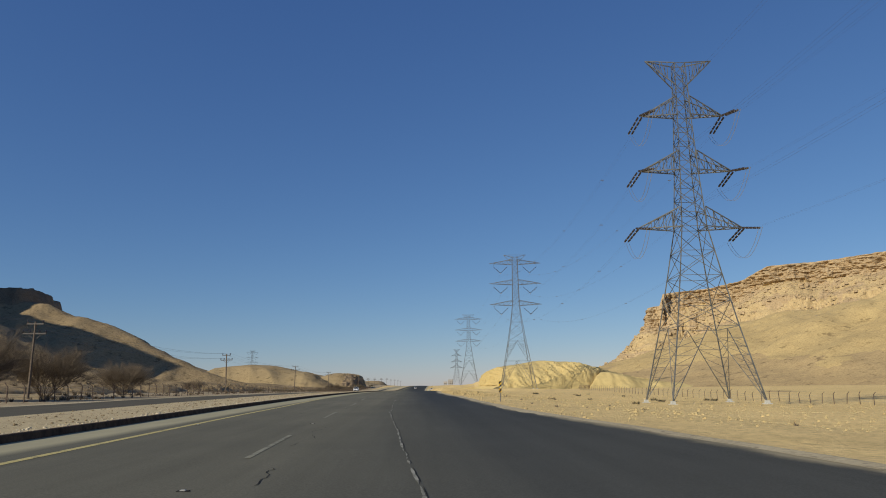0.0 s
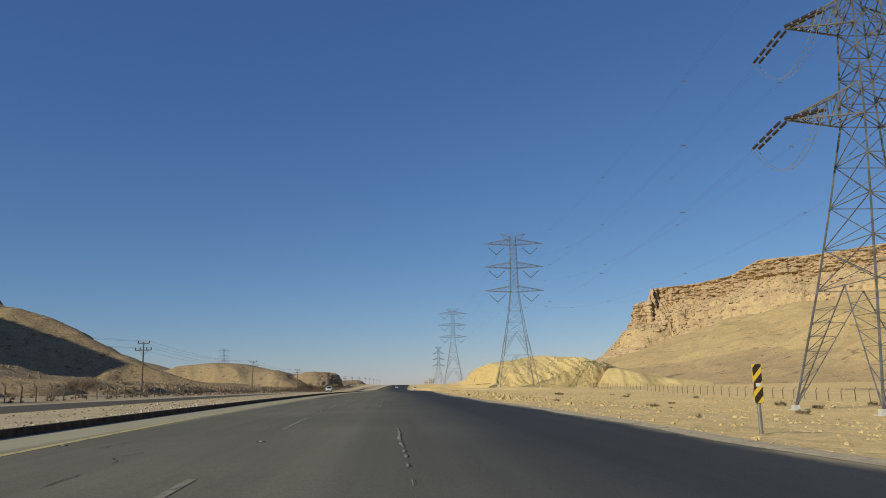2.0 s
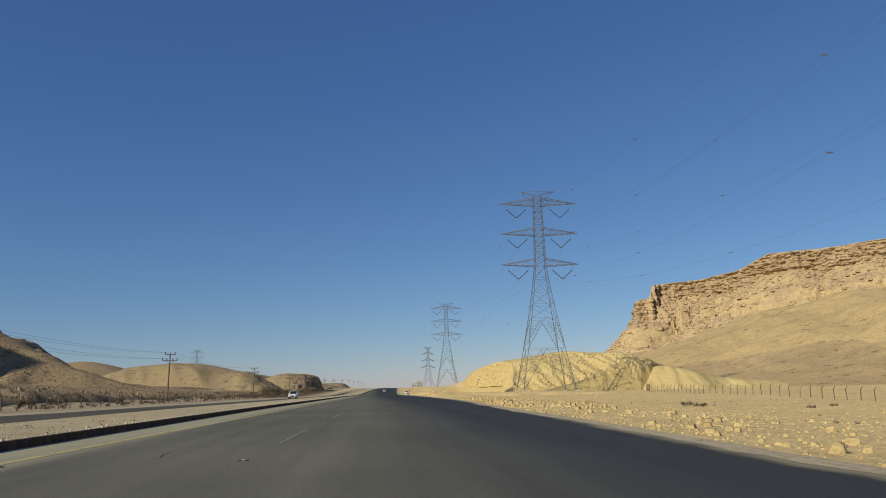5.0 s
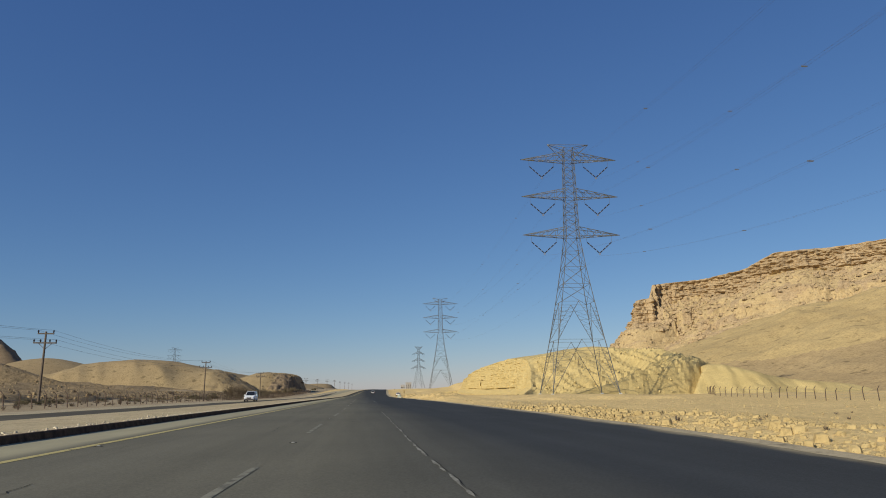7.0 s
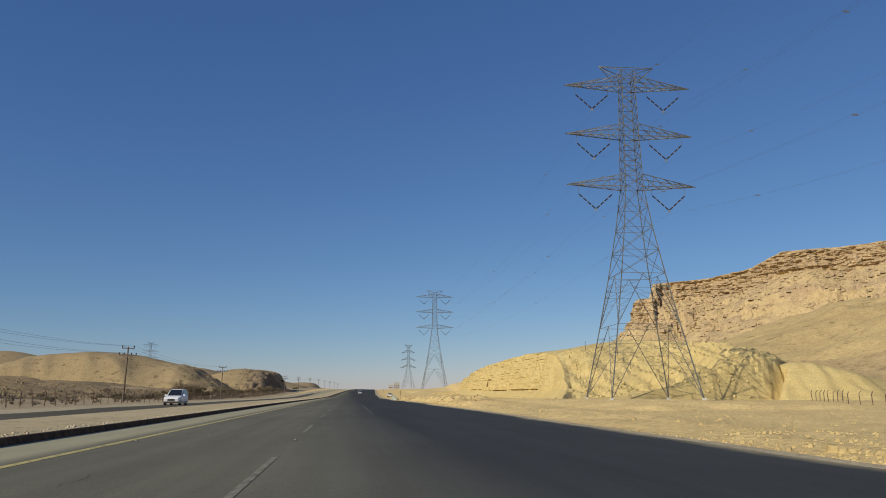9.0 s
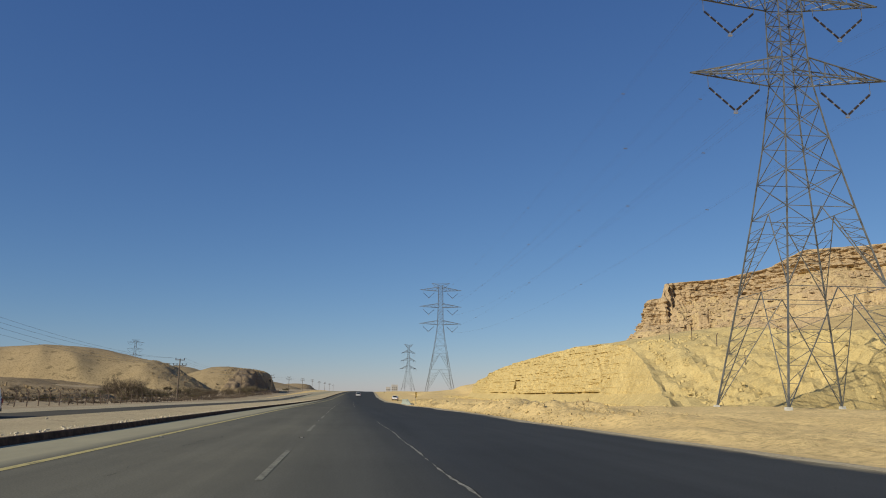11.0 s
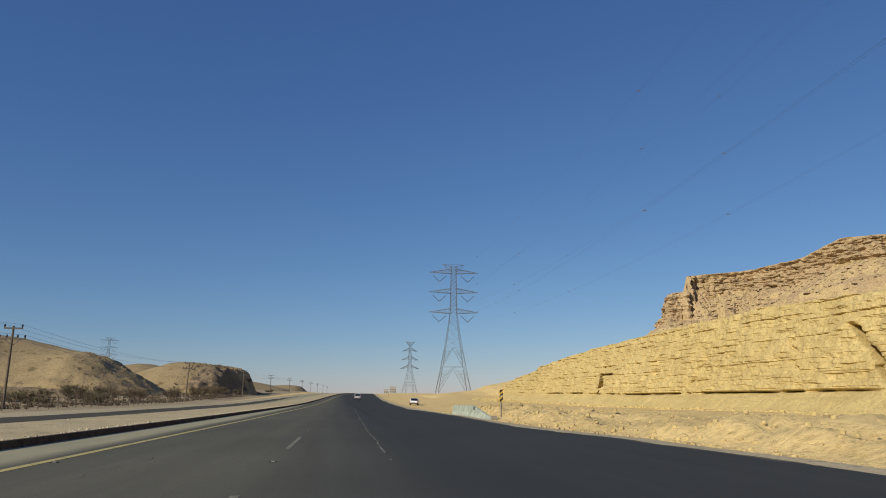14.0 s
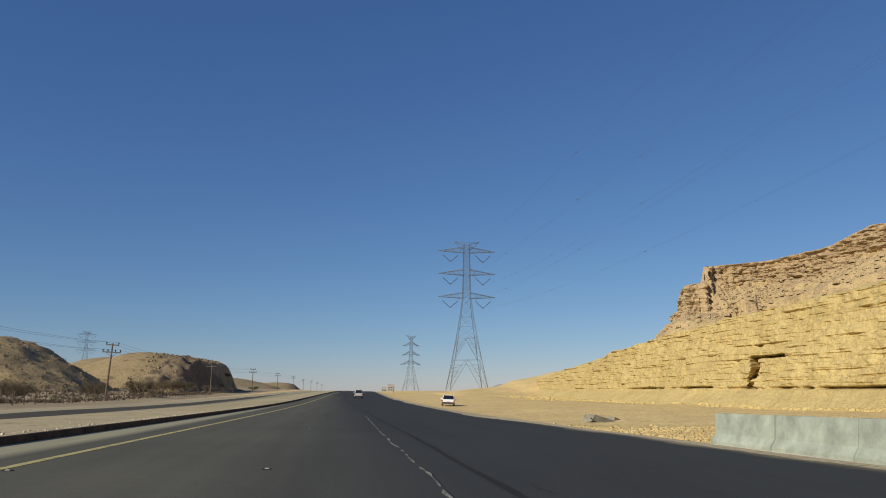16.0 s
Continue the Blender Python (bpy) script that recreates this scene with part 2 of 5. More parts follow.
YELLOW_LINE = paint("yellow_line_paint", (0.46, 0.385, 0.165), 0.38)
WHITE_LINE = paint("white_line_paint", (0.23, 0.22, 0.165), 0.44)
SEAL = paint("joint_sealer", (0.29, 0.28, 0.235), 0.46)
STUD = plain("stud_white", (0.34, 0.33, 0.29), 0.6, 0, 0.3, 9.0)
SKID = plain("tyre_mark_rubber", (0.03, 0.031, 0.03), 0.95)
TAR = plain("crack_tar", (0.025, 0.024, 0.022), 1.0)


# ---- noise and mesh helpers ----
def lattice(ix, iy, seed):
    h = (ix.astype(np.int64) * 374761393 + iy.astype(np.int64) * 668265263 + seed * 974634777) & 0xFFFFFFFF
    h = ((h ^ (h >> 13)) * 1274126177) & 0xFFFFFFFF
    return ((h ^ (h >> 16)) & 0xFFFF) / 32767.5 - 1.0


def value(x, y, seed=0):
    x, y = np.broadcast_arrays(np.asarray(x, float), np.asarray(y, float))
    ix, iy = np.floor(x), np.floor(y)
    u, v = x - ix, y - iy
    u, v = u * u * (3 - 2 * u), v * v * (3 - 2 * v)
    a, b = lattice(ix, iy, seed), lattice(ix + 1, iy, seed)
    c, d = lattice(ix, iy + 1, seed), lattice(ix + 1, iy + 1, seed)
    return (a * (1 - u) + b * u) * (1 - v) + (c * (1 - u) + d * u) * v


def fbm(x, y, size, octaves=4, seed=0, gain=0.5):
    total, amp = 0.0, 1.0
    for n in range(octaves):
        total = total + amp * value(np.asarray(x) / size, np.asarray(y) / size, seed + n * 17)
        size, amp = size / 2.03, amp * gain
    return total


def ramped(v, lo, hi):
    t = np.clip((np.asarray(v, float) - lo) / (hi - lo), 0, 1)
    return t * t * (3 - 2 * t)


def mesh_of(name, verts, faces, mat, smooth=False):
    me = bpy.data.meshes.new(name)
    me.from_pydata([tuple(v) for v in verts], [], faces)
    mats = mat if isinstance(mat, (list, tuple)) else [mat]
    for m in mats:
        me.materials.append(m)
    if smooth:
        me.polygons.foreach_set("use_smooth", [True] * len(me.polygons))
    me.update()
    return me


def sheet(name, X, Y, Z, mat, smooth=True):
    """A grid of points as one surface."""
    n, m = X.shape
    verts = np.stack([X, Y, Z], -1).reshape(-1, 3)
    i = np.arange(n * m).reshape(n, m)
    faces = np.stack([i[:-1, :-1], i[1:, :-1], i[1:, 1:], i[:-1, 1:]], -1).reshape(-1, 4)
    return new(name, mesh_of(name, verts.tolist(), faces.tolist(), mat, smooth))


class Shape:
    """Collects verts and faces for one mesh."""

    def __init__(self):
        self.v, self.f = [], []

    def strut(self, a, b, w, w2=None, sides=4):
        a, b = Vector(a), Vector(b)
        w2 = w if w2 is None else w2
        d = (b - a)
        if d.length < 1e-6:
            return self
        d.normalize()
        up = Vector((0, 0, 1)) if abs(d.z) < 0.9 else Vector((0, 1, 0))
        r = d.cross(up).normalized()
        u = r.cross(d)
        k = len(self.v)
        for p, s in ((a, w), (b, w2)):
            for n in range(sides):
                t = 2 * math.pi * (n + 0.5) / sides
                self.v.append(tuple(p + (r * math.cos(t) + u * math.sin(t)) * s * 0.7071))
        for n in range(sides):
            m = (n + 1) % sides
            self.f.append((k + n, k + m, k + sides + m, k + sides + n))
        self.f.append(tuple(range(k + sides - 1, k - 1, -1)))
        self.f.append(tuple(range(k + sides, k + 2 * sides)))
        return self

    def tube(self, pts, radii, sides=4):
        """One bent bar through the points."""
        pts = [Vector(p) for p in pts]
        k = len(self.v)
        for n, (p, w) in enumerate(zip(pts, radii)):
            d = (pts[min(n + 1, len(pts) - 1)] - pts[max(n - 1, 0)]).normalized()
            up = Vector((0, 0, 1)) if abs(d.z) < 0.9 else Vector((0, 1, 0))
            r = d.cross(up).normalized()
            u = r.cross(d)
            for m in range(sides):
                t = 2 * math.pi * (m + 0.5) / sides
                self.v.append(tuple(p + (r * math.cos(t) + u * math.sin(t)) * w * 0.7071))
        for n in range(len(pts) - 1):
            a = k + n * sides
            self.f += [(a + m, a + (m + 1) % sides, a + sides + (m + 1) % sides, a + sides + m) for m in range(sides)]
        self.f.append(tuple(range(k + sides - 1, k - 1, -1)))
        self.f.append(tuple(range(k + (len(pts) - 1) * sides, k + len(pts) * sides)))
        return self

    def box(self, x0, y0, z0, x1, y1, z1, taper=0.0):
        k = len(self.v)
        t = taper
        self.v += [(x0, y0, z0), (x1, y0, z0), (x1, y1, z0), (x0, y1, z0), (x0 + t, y0 + t, z1), (x1 - t, y0 + t, z1), (x1 - t, y1 - t, z1), (x0 + t, y1 - t, z1)]
        self.f += [tuple(k + n for n in q) for q in ((3, 2, 1, 0), (4, 5, 6, 7), (0, 1, 5, 4), (1, 2, 6, 5), (2, 3, 7, 6), (3, 0, 4, 7))]
        return self

    def prism(self, outline, y0, y1):
        """An outline in x, z drawn along y."""
        k, n = len(self.v), len(outline)
        self.v += [(x, y0, z) for x, z in outline] + [(x, y1, z) for x, z in outline]
        self.f += [tuple(k + i for i in range(n)), tuple(k + 2 * n - 1 - i for i in range(n))]
        self.f += [(k + i, k + n + i, k + n + (i + 1) % n, k + (i + 1) % n) for i in range(n)]
        return self

    def blob(self, c, r, rng, squash=1.0):
        """A rough stone: an octahedron cut to a 14-point lump."""
        k = len(self.v)
        ring = [(1, 0, 0), (0.7, 0.7, 0.1), (0, 1, 0), (-0.7, 0.7, -0.1), (-1, 0, 0), (-0.7, -0.7, 0.1), (0, -1, 0), (0.7, -0.7, -0.1)]
        pts = [(0.1, 0.05, 0.8)] + [(0.72 * math.cos(a), 0.72 * math.sin(a), 0.66) for a in (0.3, 1.9, 3.4, 5.0)] + ring
        for p in pts:
            s = r * rng.uniform(0.72, 1.2)
            self.v.append((c[0] + p[0] * s, c[1] + p[1] * s, c[2] + (p[2] if p[2] > 0.3 else p[2] - 0.55) * s * squash))
        for n in range(4):
            m = (n + 1) % 4
            self.f.append((k, k + 1 + n, k + 1 + m))
            self.f.append((k + 1 + n, k + 5 + 2 * n, k + 5 + 2 * n + 1))
            self.f.append((k + 1 + n, k + 5 + 2 * n + 1, k + 1 + m))
            self.f.append((k + 1 + m, k + 5 + 2 * n + 1, k + 5 + (2 * n + 2) % 8))
        return self

    def mesh(self, name, mat, smooth=False):
        return mesh_of(name, self.v, self.f, mat, smooth)


def part(name, shape, mat, parent, label="", smooth=False):
    ob = new(name, shape if isinstance(shape, bpy.types.Mesh) else shape.mesh(name, mat, smooth))
    ob.parent = parent
    return tagged(ob, label)


def thing(name, label, category, group="", kind="", at=(0, 0, 0), turn=0.0):
    ob = new(name)
    ob.matrix_basis = pose(*at, 0, 0, turn)
    return tagged(ob, label, category, group, kind)


# ---- lie of the land ----
KNOT_Y = np.array([-80, 0, 80, 160, 240, 320, 400, 480, 560, 640, 720, 800, 1000, 1300, 1700, 2500, 4800.0])
KNOT_Z = np.array([-0.3, 0, 0.51, 0.64, 0.46, 0.27, 0.02, 0.05, 0.75, 1.75, 2.8, 3.6, 4.5, 4.3, 4.0, 4.0, 4.0])


def level(y):
    """The road's height along its length."""
    y = np.clip(np.asarray(y, float), KNOT_Y[0], KNOT_Y[-1])
    i = np.clip(np.searchsorted(KNOT_Y, y, side="right") - 1, 0, len(KNOT_Y) - 2)
    d = KNOT_Y[i + 1] - KNOT_Y[i]
    u = (y - KNOT_Y[i]) / d
    s = np.gradient(KNOT_Z, KNOT_Y)
    return (2 * u**3 - 3 * u**2 + 1) * KNOT_Z[i] + (u**3 - 2 * u**2 + u) * d * s[i] + (3 * u**2 - 2 * u**3) * KNOT_Z[i + 1] + (u**3 - u**2) * d * s[i + 1]


def bend(y):
    """How far the road's line stands to the right of its first line."""
    y = np.asarray(y, float)
    return 0.010 * np.clip(y - 300, 0, None) * ramped(y, 300, 520) + 0.00006 * np.clip(y - 450, 0, 700) ** 2 + 1.2 * ramped(-y, -45, 30)


def right_edge(y):
    y = np.asarray(y, float)
    line = np.interp(y, [-90, 0, 23, 38, 60, 80, 92, 130, 174, 184, 198, 215, 270, 300, 322, 362, 368, 381, 400, 450, 560, 800, 4800], [10.6, 9.8, 8.7, 7.3, 6.9, 6.8, 6.4, 6.6, 8.1, 8.8, 9.4, 9.9, 10.6, 10.3, 11.0, 11.0, 10.2, 10.1, 10.4, 10.6, 13.2, 21.0, 100])
    return line + 0.14 * fbm(y, 0.0, 7.0, 3, 5)


def ground(x, y):
    x, y = np.broadcast_arrays(np.asarray(x, float), np.asarray(y, float))
    r = level(y)
    xs = x - bend(y)
    e = right_edge(y)
    out = x - e
    off_r = np.interp(y, [0, 140, 200, 260, 320, 420, 560], [-1.5, -1.5, -0.9, -0.2, 0.35, 0.5, 0.6])
    verge = ramped(out, 0.0, 28) * off_r - 0.18 * ramped(out, 0.1, 2.5)
    rough = ramped(out, 0.8, 8)
    verge = verge + rough * (0.16 * fbm(x, y, 9, 4, 3) + 0.05 * fbm(x, y, 1.6, 2, 9))
    spoil = np.interp(y, [95, 165, 280, 310], [0.1, 0.22, 0.32, 0.9]) * ramped(out, 1.2, 3.4) * ramped(-out, -14, -6) * ramped(y, 95, 190) * ramped(-y, -425, -395)
    verge = verge + spoil * (0.45 + 0.55 * fbm(x, y, 5.5, 4, 31) + 0.5 * np.abs(fbm(x, y, 2.4, 3, 33)) + 0.35 * np.abs(fbm(x, y, 1.3, 2, 34)) * ramped(y, 285, 300))
    verge = verge + (0.3 + 0.25 * ramped(-y, -310, -290) + 0.15 * fbm(x, y, 4, 3, 35)) * ramped(y + 1.5 * fbm(x, 0.0, 6, 3, 36), 281, 283.6) * ramped(-y, -349, -342) * ramped(x, 26, 31) * ramped(-x, -62, -48)
    verge = verge - 0.5 * ramped(x, 50, 62) * ramped(-x, -120, -80) * ramped(-y, -230, -150)
    verge = verge + ramped(x, 70, 400) * 3 + ramped(x, 60, 160) * ramped(y, 380, 560) * 2
    left = ramped(-xs, 31, 42) * (0.25 + 0.25 * fbm(x, y, 12, 4, 21)) + ramped(-xs, 40, 95) * (1.6 + 1.0 * ramped(y, 350, 520) + 0.7 * fbm(x, y, 30, 3, 23))
    median = ramped(-xs, 9.0, 9.4) * ramped(xs, -16.4, -15.6) * (0.20 + 0.05 * fbm(x, y, 3, 3, 41))
    lane = (xs > -31.5) & (out < 0)
    z = np.where(out >= 0, r + verge, np.where(lane, r - 0.12, r + left - 0.02))
    z = np.where((xs <= -28.2) & (xs > -31.5), r - 0.03, z)
    far = ramped(np.hypot(x, y - 300), 1400, 4200)
    return z + far * 6 * fbm(x, y, 900, 3, 77)


# ---- ground and roads ----
def steps(*spans):
    out = []
    for a, b, d in spans:
        out += list(np.arange(a, b, d))
    return np.array(out + [spans[-1][1]])


gx = steps((-4600, -1000, 600), (-1000, -320, 85), (-320, -100, 12), (-100, -46, 3), (-46, 8, 1.0), (8, 34, 0.5), (34, 64, 1.0), (64, 140, 4), (140, 500, 30), (500, 4600, 500))
gy = steps((-90, 0, 6), (0, 470, 0.9), (470, 800, 4), (800, 1600, 25), (1600, 4700, 300))
GX, GY = np.meshgrid(gx, gy, indexing="ij")
land = sheet("ground", GX, GY, ground(GX, GY), [SAND, LEFT_SAND])
land.data.polygons.foreach_set("material_index", (0.5 * (GX[1:, 1:] + GX[:-1, :-1]) < -27.0).astype(np.int32).ravel())
tagged(land, "pale tan desert sand and gravel plain", "ground", kind="structure")


def ribbon(name, x0, x1, mat, lift, y0=-85.0, y1=2600.0, cols=2, bent=True):
    """A strip along the road between two lines given as functions of y."""
    ys = steps((y0, min(y1, 500), 2.0), (min(y1, 500), y1, 10.0)) if y1 > 500 else steps((y0, y1, 0.8))
    t = np.linspace(0, 1, cols)[:, None]
    X = x0(ys)[None] * (1 - t) + x1(ys)[None] * t
    Y = np.repeat(ys[None], cols, 0)
    return sheet(name, X, Y, level(Y) + lift, mat)


road = ribbon("road", lambda y: bend(y) - 9.22, lambda y: right_edge(y) + 0.25, ROAD, 0.0, cols=24)
road_at = np.array([tuple(v.co) for v in road.data.vertices])
road.data.attributes.new("inset", "FLOAT", "POINT").data.foreach_set("value", right_edge(road_at[:, 1]) - road_at[:, 0])
tagged(road, "grey worn asphalt carriageway, darker where it was resurfaced, sand blown over its edges", "road", kind="structure")
tagged(ribbon("opposite_road", lambda y: bend(y) - 28.4, lambda y: bend(y) - 15.9, ROAD2, 0.02, cols=8), "old grey asphalt of the opposite carriageway", "road", kind="structure")
tagged(ribbon("outer_dust", lambda y: bend(y) - 28.3, lambda y: bend(y) + np.interp(y, [0, 110, 190, 300], [-27.2, -26.2, -24.0, -22.6]) + 0.5 * fbm(y, 0.0, 11, 4, 47), DUST, 0.03, cols=4), "pale dust blown over the outer edge of the opposite carriageway", "road edge", kind="structure")
tagged(ribbon("median", lambda y: bend(y) - 16.1, lambda y: bend(y) - 9.40, PALE, 0.155, cols=6), "pale gravel median strip between the carriageways", "median", kind="structure")

# pale dust and grit lying along the broken right edge of the asphalt
dust_y = steps((-60, 470, 0.7), (470, 900, 5.0))
dust_t = np.linspace(0, 1, 7)[:, None]
inner = right_edge(dust_y) - 0.03 - 0.16 * np.abs(fbm(dust_y, 0.0, 2.4, 4, 44)) - 0.25 * ramped(value(dust_y / 19.0, 0.3, 45), 0.4, 0.9) - 0.9 * np.exp(-(((dust_y - 339) / 12.0) ** 2)) - 0.6 * np.exp(-(((dust_y - 373) / 8.0) ** 2)) - (0.55 + 0.35 * value(dust_y / 6.0, 0.6, 46)) * ramped(dust_y, 418, 440)
DX = inner[None] * (1 - dust_t) + (right_edge(dust_y) + 0.55)[None] * dust_t
DY = np.repeat(dust_y[None], 7, 0)
DZ = np.where(DX < right_edge(dust_y)[None] + 0.28, level(DY) + 0.007, ground(DX, DY) + 0.02)
tagged(sheet("dust_strip", DX, DY, np.maximum(DZ, ground(DX, DY) + 0.01), DUST), "pale grey dust and grit along the asphalt edge", "road edge", kind="structure")

# kerb: dark painted concrete along the median
kerb_y = steps((-85, 500, 2.0), (500, 1500, 10.0))
prof = [(-9.42, -0.1), (-9.42, 0.19), (-9.39, 0.21), (-9.24, 0.21), (-9.20, 0.18), (-9.13, -0.1)]
KX = np.array([[bend(y) + px for y in kerb_y] for px, pz in prof])
KZ = np.array([[level(y) + pz for y in kerb_y] for px, pz in prof])
tagged(sheet("kerb", KX, np.repeat(kerb_y[None], len(prof), 0), KZ, KERB, False), "dark weathered concrete kerb along the gravel median", "kerb", kind="structure")

# painted lines and joints
def line_at(y):
    """The yellow line, which swings out where the road narrows."""
    return bend(y) + np.interp(y, [0, 48, 72, 95, 115, 127, 165, 185, 215, 275, 350, 400], [-6.5, -6.6, -7.15, -7.5, -7.7, -7.6, -6.88, -6.72, -6.62, -6.5, -6.6, -6.45])


def lane_at(y):
    return bend(y) + np.interp(y, [0, 15, 52, 68, 84, 103, 122, 150, 175, 216, 274, 352, 420], [-1.95, -2.0, -2.3, -2.75, -2.9, -3.1, -3.05, -2.5, -2.0, -1.68, -1.7, -1.7, -1.8])


line = tagged(ribbon("edge_line", lambda y: line_at(y) - 0.11, lambda y: line_at(y) + 0.11, YELLOW_LINE, 0.006), "faded yellow edge line on the asphalt", "road marking", kind="structure")
rng = random.Random(4)
for k in range(-2, 21):
    y0 = 15.1 + 17.05 * k
    ob = ribbon("lane_dash", lambda y: lane_at(y) - 0.065, lambda y: lane_at(y) + 0.065, WHITE_LINE, 0.007, y0, y0 + 6.6 + rng.uniform(-0.2, 0.2))
    tagged(ob, "worn whitish lane dash on grey asphalt", "road marking", "lane dashes", "structure")


# raised studs on the lane line and beside the yellow line
stud = Shape().box(-0.045, -0.04, 0.008, 0.045, 0.04, 0.022, 0.018).mesh("stud", STUD)
stud_base = Shape().box(-0.09, -0.045, 0.0, 0.09, 0.045, 0.010, 0.008).mesh("stud_base", TAR)
for k in range(-1, 42):
    for where, shift in ((lane_at, 0.0), (line_at, 0.28)):
        y = 10.6 + 17.05 * k
        root = thing("road_stud", "small pale raised road stud between dark ends on the asphalt", "road stud", "road studs", at=(float(where(y)) + shift, y, float(level(y)) + 0.004))
        part("lens", stud, None, root)
        part("base", stud_base, None, root, "dark worn base")


def joint_at(y):
    """The paving joint beside the middle lane, which wanders across the road."""
    return np.interp(y, [2, 10, 32, 45, 66, 84, 118, 160, 212, 262, 300, 352, 440], [1.35, 1.3, 0.75, 0.5, 0.35, -0.3, -0.3, 0.95, 0.95, 1.6, 1.6, 1.0, 1.0])


def seam(x, y0, y1, wob, width, seed, mat, name, label, along_joint=False):
    ys = np.arange(y0, y1, 0.16)
    mid = (joint_at(ys) + x if along_joint else x) + bend(ys) + wob * fbm(ys, 0, 6.0, 6, seed, 0.62)
    w = width * np.clip(0.55 + 1.3 * value(ys / 0.45, 3.1, seed) + 0.5 * value(ys / 0.2, 7.7, seed), 0.0, 2.2)
    X = np.stack([mid - w, mid + w])
    Y = np.stack([ys, ys])
    tagged(sheet(name, X, Y, level(Y) + 0.008, mat), label, "road crack", "road cracks", "structure")


JOINT = "pale ragged sealed joint running along the asphalt"
for y0, y1, sd in ((2, 66, 51), (84, 118, 53), (160, 212, 54), (262, 300, 55), (352, 440, 56)):
    seam(0.0, y0, y1, 0.05, 0.026, sd, SEAL, "joint_seam", JOINT, True)
    seam(0.04, y0, y1, 0.05, 0.007, sd, TAR, "joint_crack", "dark ragged crack along the sealed joint", True)
tagged(ribbon("tyre_mark", lambda y: 2.40 + 0.06 * fbm(y, 0.0, 9, 2, 61), lambda y: 2.54 + 0.06 * fbm(y, 0.0, 9, 2, 61) + 0.03 * fbm(y, 0.0, 2, 2, 62), SKID, 0.006, 396.0, 462.0), "long dark tyre mark on the asphalt", "tyre mark", kind="structure")
for n, y in enumerate(range(4, 445, 7)):
    seam(rng.choice((-5.2, -4.6, -3.9, -1.2, 2.4)) + 0.5 * rng.uniform(-1, 1), y, y + rng.uniform(2.0, 8.0), 0.34, 0.006, 80 + n, TAR, "tar_crack", "thin dark ragged crack in the old asphalt")



# ---- hills ----
def hill(name, x0, x1, y0, y1, step, height, mat, label, category="hill"):
    xs, ys = np.arange(x0, x1 + step, step), np.arange(y0, y1 + step, step)
    X, Y = np.meshgrid(xs, ys, indexing="ij")
    rim = np.minimum(np.minimum(X - xs[0], xs[-1] - X), np.minimum(Y - ys[0], ys[-1] - Y))
    return tagged(sheet(name, X, Y, height(X, Y) - 4.0 * ramped(-rim, -7.0, 0.0), mat), label, category, kind="structure")


def near_line(X, Y, pts):
    """Distance from a polyline in plan, and the third number of its points at the nearest spot."""
    best, val = np.full(X.shape, 1e9), np.zeros(X.shape)
    for (xa, ya, va), (xb, yb, vb) in zip(pts[:-1], pts[1:]):
        dx, dy = xb - xa, yb - ya
        t = np.clip(((X - xa) * dx + (Y - ya) * dy) / (dx * dx + dy * dy), 0, 1)
        d = np.hypot(X - xa - t * dx, Y - ya - t * dy)
        hit = d < best
        best, val = np.where(hit, d, best), np.where(hit, va + t * (vb - va), val)
    return best, val


# the hill cut open by the road works: layered west face, gullied south slope
CUT_Y = np.array([330, 342, 350, 360, 372, 385, 400, 420, 450, 475, 495, 515, 535, 560, 600, 650])
CUT_T = np.array([0.2, 0.4, 0.9, 2.2, 6.6, 11.2, 12.4, 12.6, 12.4, 11.9, 11.0, 9.8, 8.3, 6.9, 5.2, 3.8])


def cut_base(y):
    return np.interp(y, [330, 342, 360, 380, 410, 470, 520, 560, 600, 650], [36, 38.3, 42.5, 45, 45.3, 45.6, 47, 50, 56, 66])


